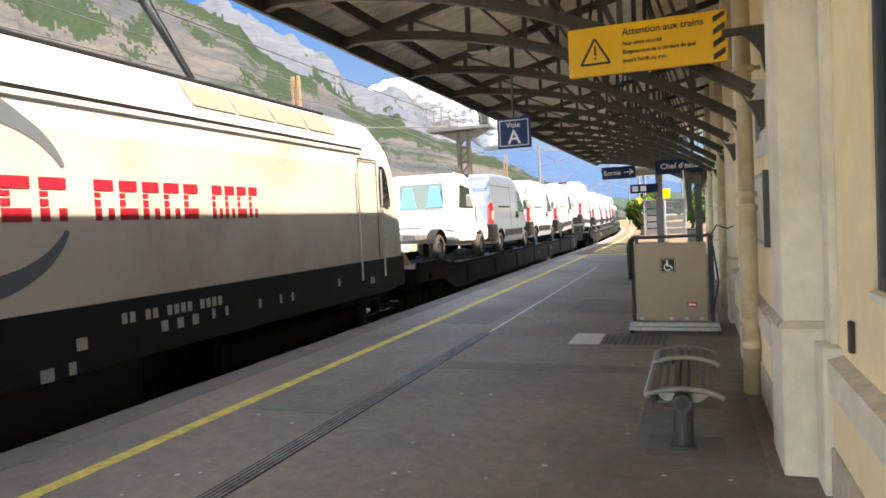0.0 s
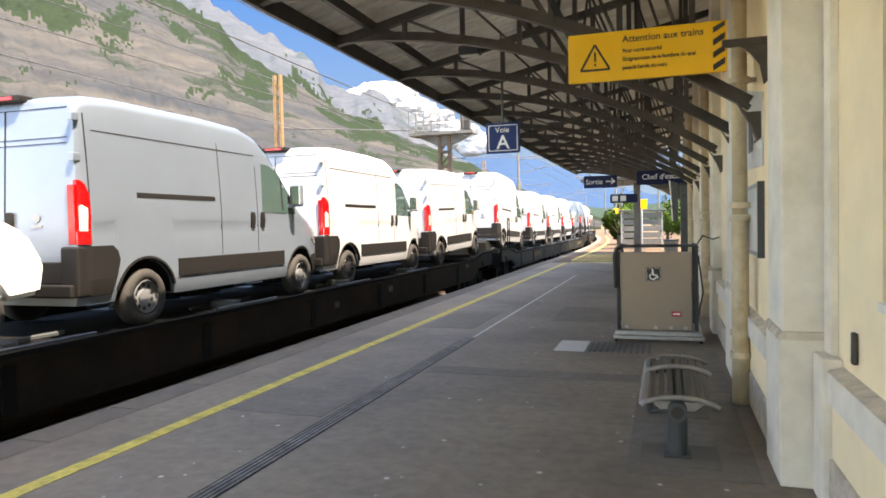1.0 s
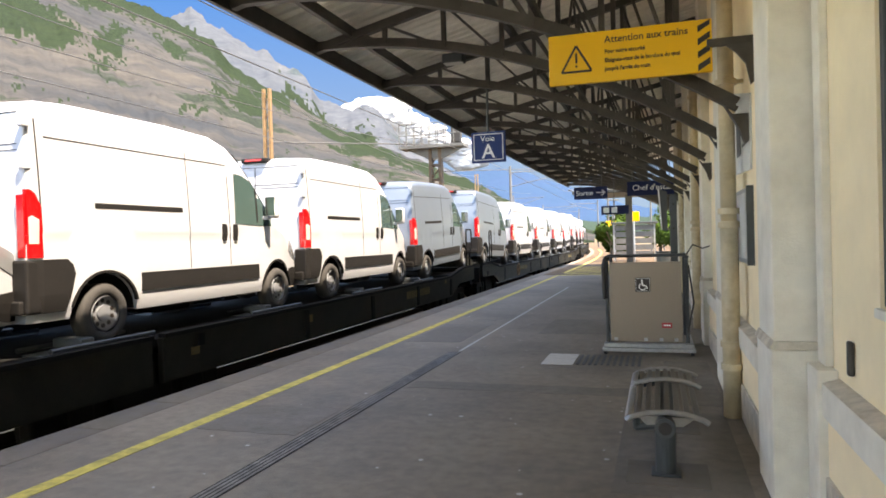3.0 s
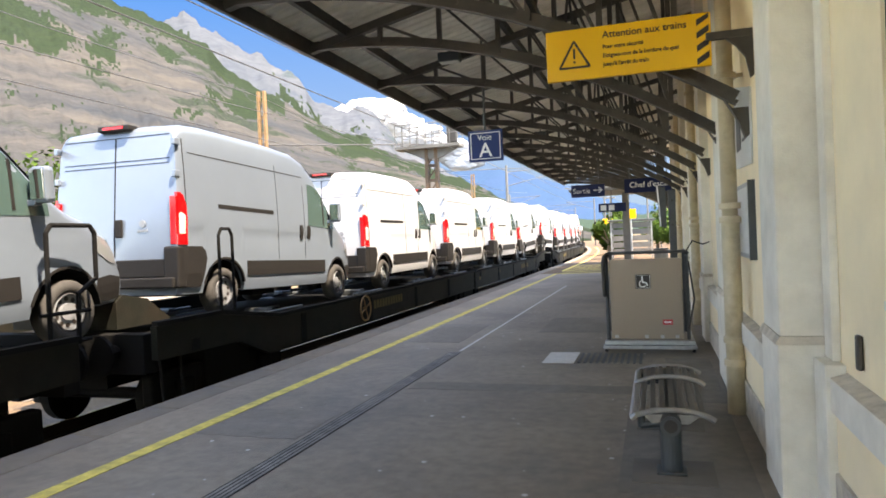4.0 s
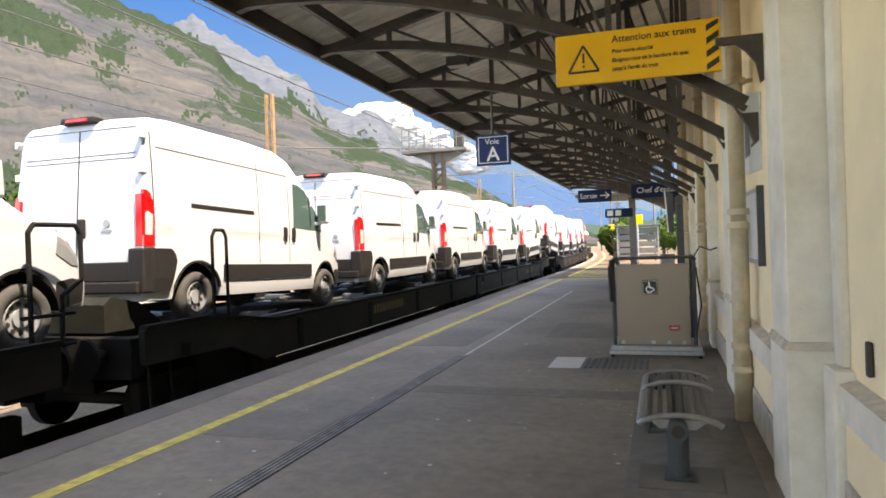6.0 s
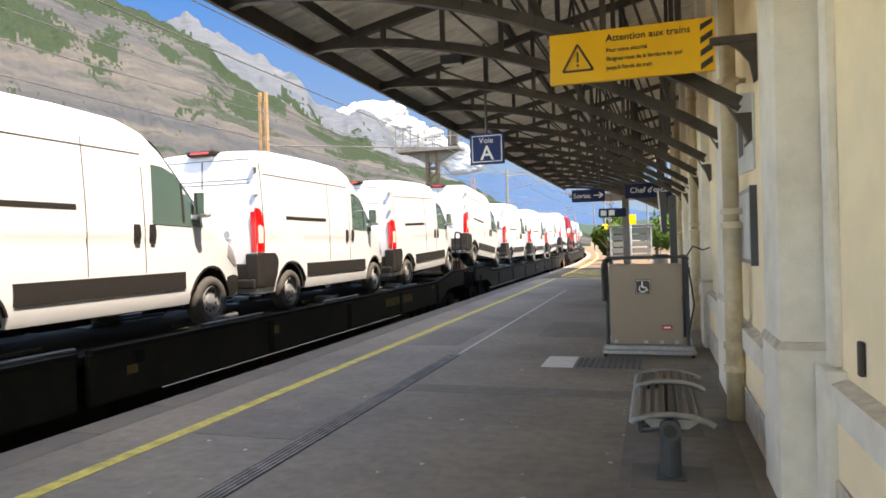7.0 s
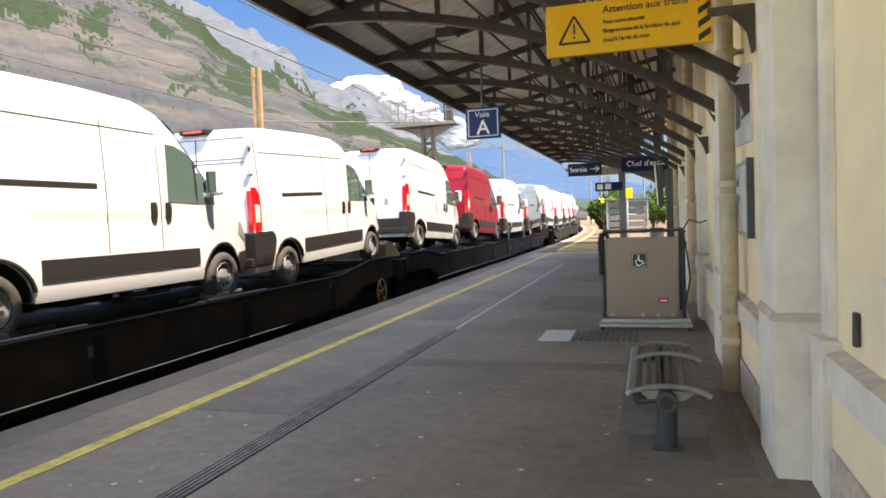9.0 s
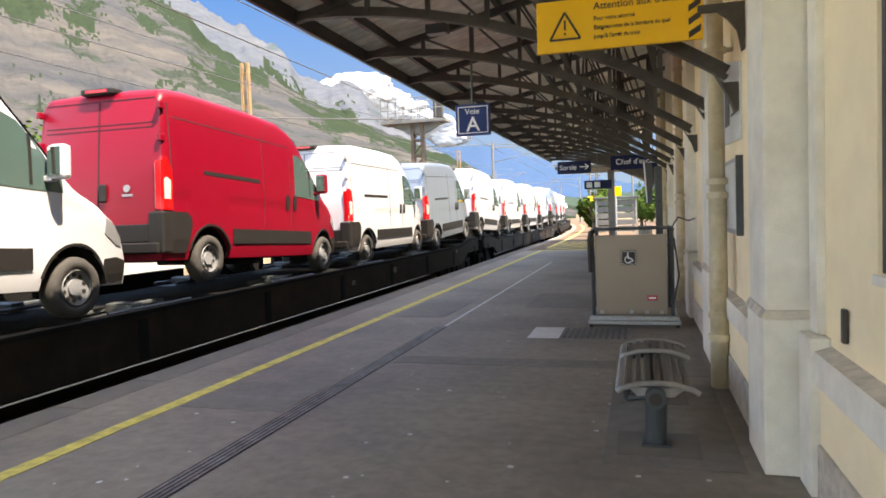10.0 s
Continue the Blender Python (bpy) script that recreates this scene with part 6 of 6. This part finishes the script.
rnd = random.Random(5)
for k in range(13):
    tree(-40 - rnd.uniform(0, 10), 8 + k * 4.6 + rnd.uniform(-1.5, 1.5), -0.95, rnd.uniform(9.5, 12.5) - 0.25 * k, rnd.uniform(3.6, 4.8), k, 1500)
for k, (x, y, h, r) in enumerate(((-3.3, 52, 3.0, 1.3), (-2.6, 54, 2.6, 1.1), (0.2, 66, 3.0, 1.6), (1.8, 58, 3.8, 2.0), (-4.5, 96, 5.5, 2.6), (2, 84, 6, 3))):
    tree(x, y, -0.2, h, r, 40 + k, 800)

# white depot behind the tracks
shed = thing("depot_building", "long low white depot building beyond the tracks", "building")
bm = bmesh.new()
box(bm, -34, -26, 4, 62, -0.95, 2.6)
part("wall", bm, M_HOUSEWHITE, shed)
bm = bmesh.new()
prism(bm, [(-34.4, 2.601), (-25.6, 2.601), (-25.6, 2.75), (-30, 3.1), (-34.4, 2.75)], 3.6, 62.4)
part("roof", bm, M_CONCPOST, shed)
for k in range(9):
    bm = bmesh.new()
    box(bm, -25.996, -25.95, 7 + k * 6, 9.2 + k * 6, 0.4, 1.6)
    part("window", bm, M_DARKGLASS, shed)


# ---- far platform furniture ----
def shelf_stand(x, y):
    top = thing("platform_shelter", "small glazed shelter with pale slatted boards", "shelter", pose(x, y, 0))
    bm = bmesh.new()
    for sx in (-1, 1):
        for sy in (-0.7, 0.7):
            bm = bmesh.new()
            box(bm, sx * 1.2 - 0.04, sx * 1.2 + 0.04, sy - 0.04, sy + 0.04, 0, 2.3)
            part("post", bm, M_GALV, top)
    for k in range(5):
        bm = bmesh.new()
        box(bm, -1.15, 1.15, -0.74, -0.705, 0.3 + k * 0.4, 0.62 + k * 0.4)
        part("board", bm, M_CONCPOST, top)
    bm = bmesh.new()
    box(bm, -1.4, 1.4, -0.9, 0.9, 2.3, 2.42, 0.02)
    part("roof", bm, M_GREYPAINT, top)


shelf_stand(-1.35, 44.0)
col = thing("end_column", "grey steel column standing on the platform", "column", pose(-1.35, 36.5, 0))
bm = bmesh.new()
box(bm, -0.17, 0.17, -0.14, 0.14, 0.03, 3.7, 0.02)
part("shaft", bm, M_CONCPOST, col)
bm = bmesh.new()
box(bm, -0.26, 0.26, -0.2, 0.2, 0, 0.03)
part("base_plate", bm, M_GREYPAINT, col)
bm = bmesh.new()
box(bm, -2.6, 2.2, -2.5, 2.5, 3.7, 3.86, 0.02)
part("roof_slab", bm, M_GREYPAINT, col)
bin_ = thing("litter_bin", "white round litter bin on the platform", "bin", pose(0.25, 30.0, 0))
bm = bmesh.new()
rod(bm, (0, 0, 0.1), (0, 0, 0.85), 0.26, 18, 0.3)
part("bucket", bm, M_HOUSEWHITE, bin_)
bm = bmesh.new()
rod(bm, (0, 0, 0.85), (0, 0, 0.9), 0.31, 18)
part("rim", bm, M_GREYPAINT, bin_)
bm = bmesh.new()
rod(bm, (0, 0, 0), (0, 0, 0.1), 0.1, 10)
part("foot", bm, M_GREYPAINT, bin_)
for x, y, z, w in ((-1.25, 40.5, 2.95, 0.6), (-3.9, 62, 2.9, 0.9), (-4.4, 80, 2.9, 0.9)):
    top = thing("yellow_sign", "small yellow sign on a pole by the platform", "sign", pose(x, y, 0), "yellow signs")
    bm = bmesh.new()
    rod(bm, (0, 0, 0), (0, 0, z), 0.05, 8)
    part("pole", bm, M_GALV, top)
    bm = bmesh.new()
    box(bm, -w / 2, w / 2, -0.08, -0.055, z - 0.55, z, 0.01)
    part("panel", bm, M_SIGNYEL, top)
for k, (x, y) in enumerate(((-3.2, 55), (-4.2, 72), (-5.5, 90), (-0.4, 50), (0.6, 70))):
    top = thing("platform_light", "tall slim lamp post on the open platform", "lamp post", pose(x, y, 0), "platform lamp posts")
    bm = bmesh.new()
    rod(bm, (0, 0, 0), (0, 0, 5.2), 0.06, 8)
    part("pole", bm, M_CONCPOST, top)
    bm = bmesh.new()
    box(bm, -0.5, 0.5, -0.1, 0.1, 5.2, 5.32, 0.02)
    part("lamp_head", bm, M_CONCPOST, top)
bm = bmesh.new()
box(bm, 3.0, 3.2, 29, 120, 0, 1.6)
tagged(part("boundary_wall", bm, M_HOUSEWHITE), "pale boundary wall along the platform", "wall", kind="structure")

# ---- the train ----
LOCO_END = 12.95
VANS = [  # place of the rear axle along the train, colour, black wheels, lift at the rear, lift at the front
    (21.75, "silver", 0, 0, 0), (27.16, "white", 1, 0, 0), (32.86, "white", 1, 0.02, 0.12),
    (40.36, "white", 0, 0.16, 0.0), (46.72, "white", 0, 0, 0), (52.05, "white", 0, 0, 0), (57.55, "white", 0, 0, 0), (63.15, "silver", 0, 0, 0.12),
    (69.4, "silver", 0, 0.12, 0), (75.35, "white", 0, 0, 0), (81.25, "white", 0, 0, 0), (87.28, "white", 0, 0, 0), (92.5, "white", 0, 0, 0.12),
    (98.65, "white", 0, 0.12, 0), (104.75, "white", 0, 0, 0), (110.42, "white", 0, 0, 0), (116.15, "white", 0, 0, 0), (121.85, "white", 0, 0, 0.12),
    (128.33, "white", 0, 0.32, 0.04), (134.42, "white", 1, 0.03, 0.03), (140.3, "white", 0, 0, 0), (145.74, "white", 0, 0, 0.14),
    (152.5, "white", 0, 0.24, 0.05), (158.48, "red", 0, 0.2, 0.04), (164.3, "white", 0, 0, 0), (169.75, "silver", 0, 0, 0.14),
]
TALL = (40.36,)
s = 175.6
rnd = random.Random(12)
for k in range(22):
    VANS.append((s, "silver" if k in (4, 11) else "white", 0, 0.14 if k % 4 == 0 else 0, 0.12 if k % 4 == 3 else 0))
    s += 5.85 if k % 4 != 3 else 6.6
WAGONS = [(13.2, 24.2, M_WAGONBROWN, 0, 0), (38.0, 28.8, M_WAGON, 1, 1), (67.2, 29.3, M_WAGON, 1, 2), (96.9, 29.0, M_WAGON, 1, 1), (126.6, 23.2, M_WAGONBROWN, 0, 0), (150.2, 23.6, M_WAGONBROWN, 0, 0)]
s = 174.0
for k in range(5):
    WAGONS.append((s, 24.0, M_WAGONBROWN, 0, 0))
    s += 24.35
RIDERS = []
loco = make_loco()
RIDERS.append((loco, LOCO_END, 0.0, RAIL_Z, 0))
wrapped = make_wrapped_cab()
RIDERS.append((wrapped, 16.0, 1.8, 0.70, -1.5))
made = {}
for at, colour, dark, rear, front in VANS:
    tall = at in TALL
    key = (colour, dark, tall)
    if key not in made:
        made[key] = make_van(colour, bool(dark), tall)
        van = made[key]
    else:
        van = copy_thing(made[key], Matrix())
    RIDERS.append((van, at, 1.75, 0.577 + rear, math.degrees(math.atan2(front - rear, 3.5))))
made = {}
for at, length, colour, jointed, lettered in WAGONS:
    key = (length, colour.name)
    if key not in made:
        made[key] = make_wagon(length, colour, jointed, lettered, "long low dark green flat wagon with gold lettering bars" if lettered else "long low brown-black flat wagon for carrying vans")
        wag = made[key]
    else:
        wag = copy_thing(made[key], Matrix())
    RIDERS.append((wag, at, length / 2, RAIL_Z, 0))


def gone(t):
    """How far the train has run after t seconds."""
    return 15.4 * t - 0.04 * t * t


def motions():
    for ob, at, mid, z, tilt in RIDERS:
        rows = []
        for k in range(21):
            t = k * 0.5
            d = at - gone(t)
            x, y, a = on_track(d + mid)
            m = pose(x, y, z, 0, 0, a) @ Matrix.Translation((0, -mid, 0)) @ pose(0, 0, 0, tilt, 0, 0)
            rows.append((t, m))
        walk(ob, rows)


motions()
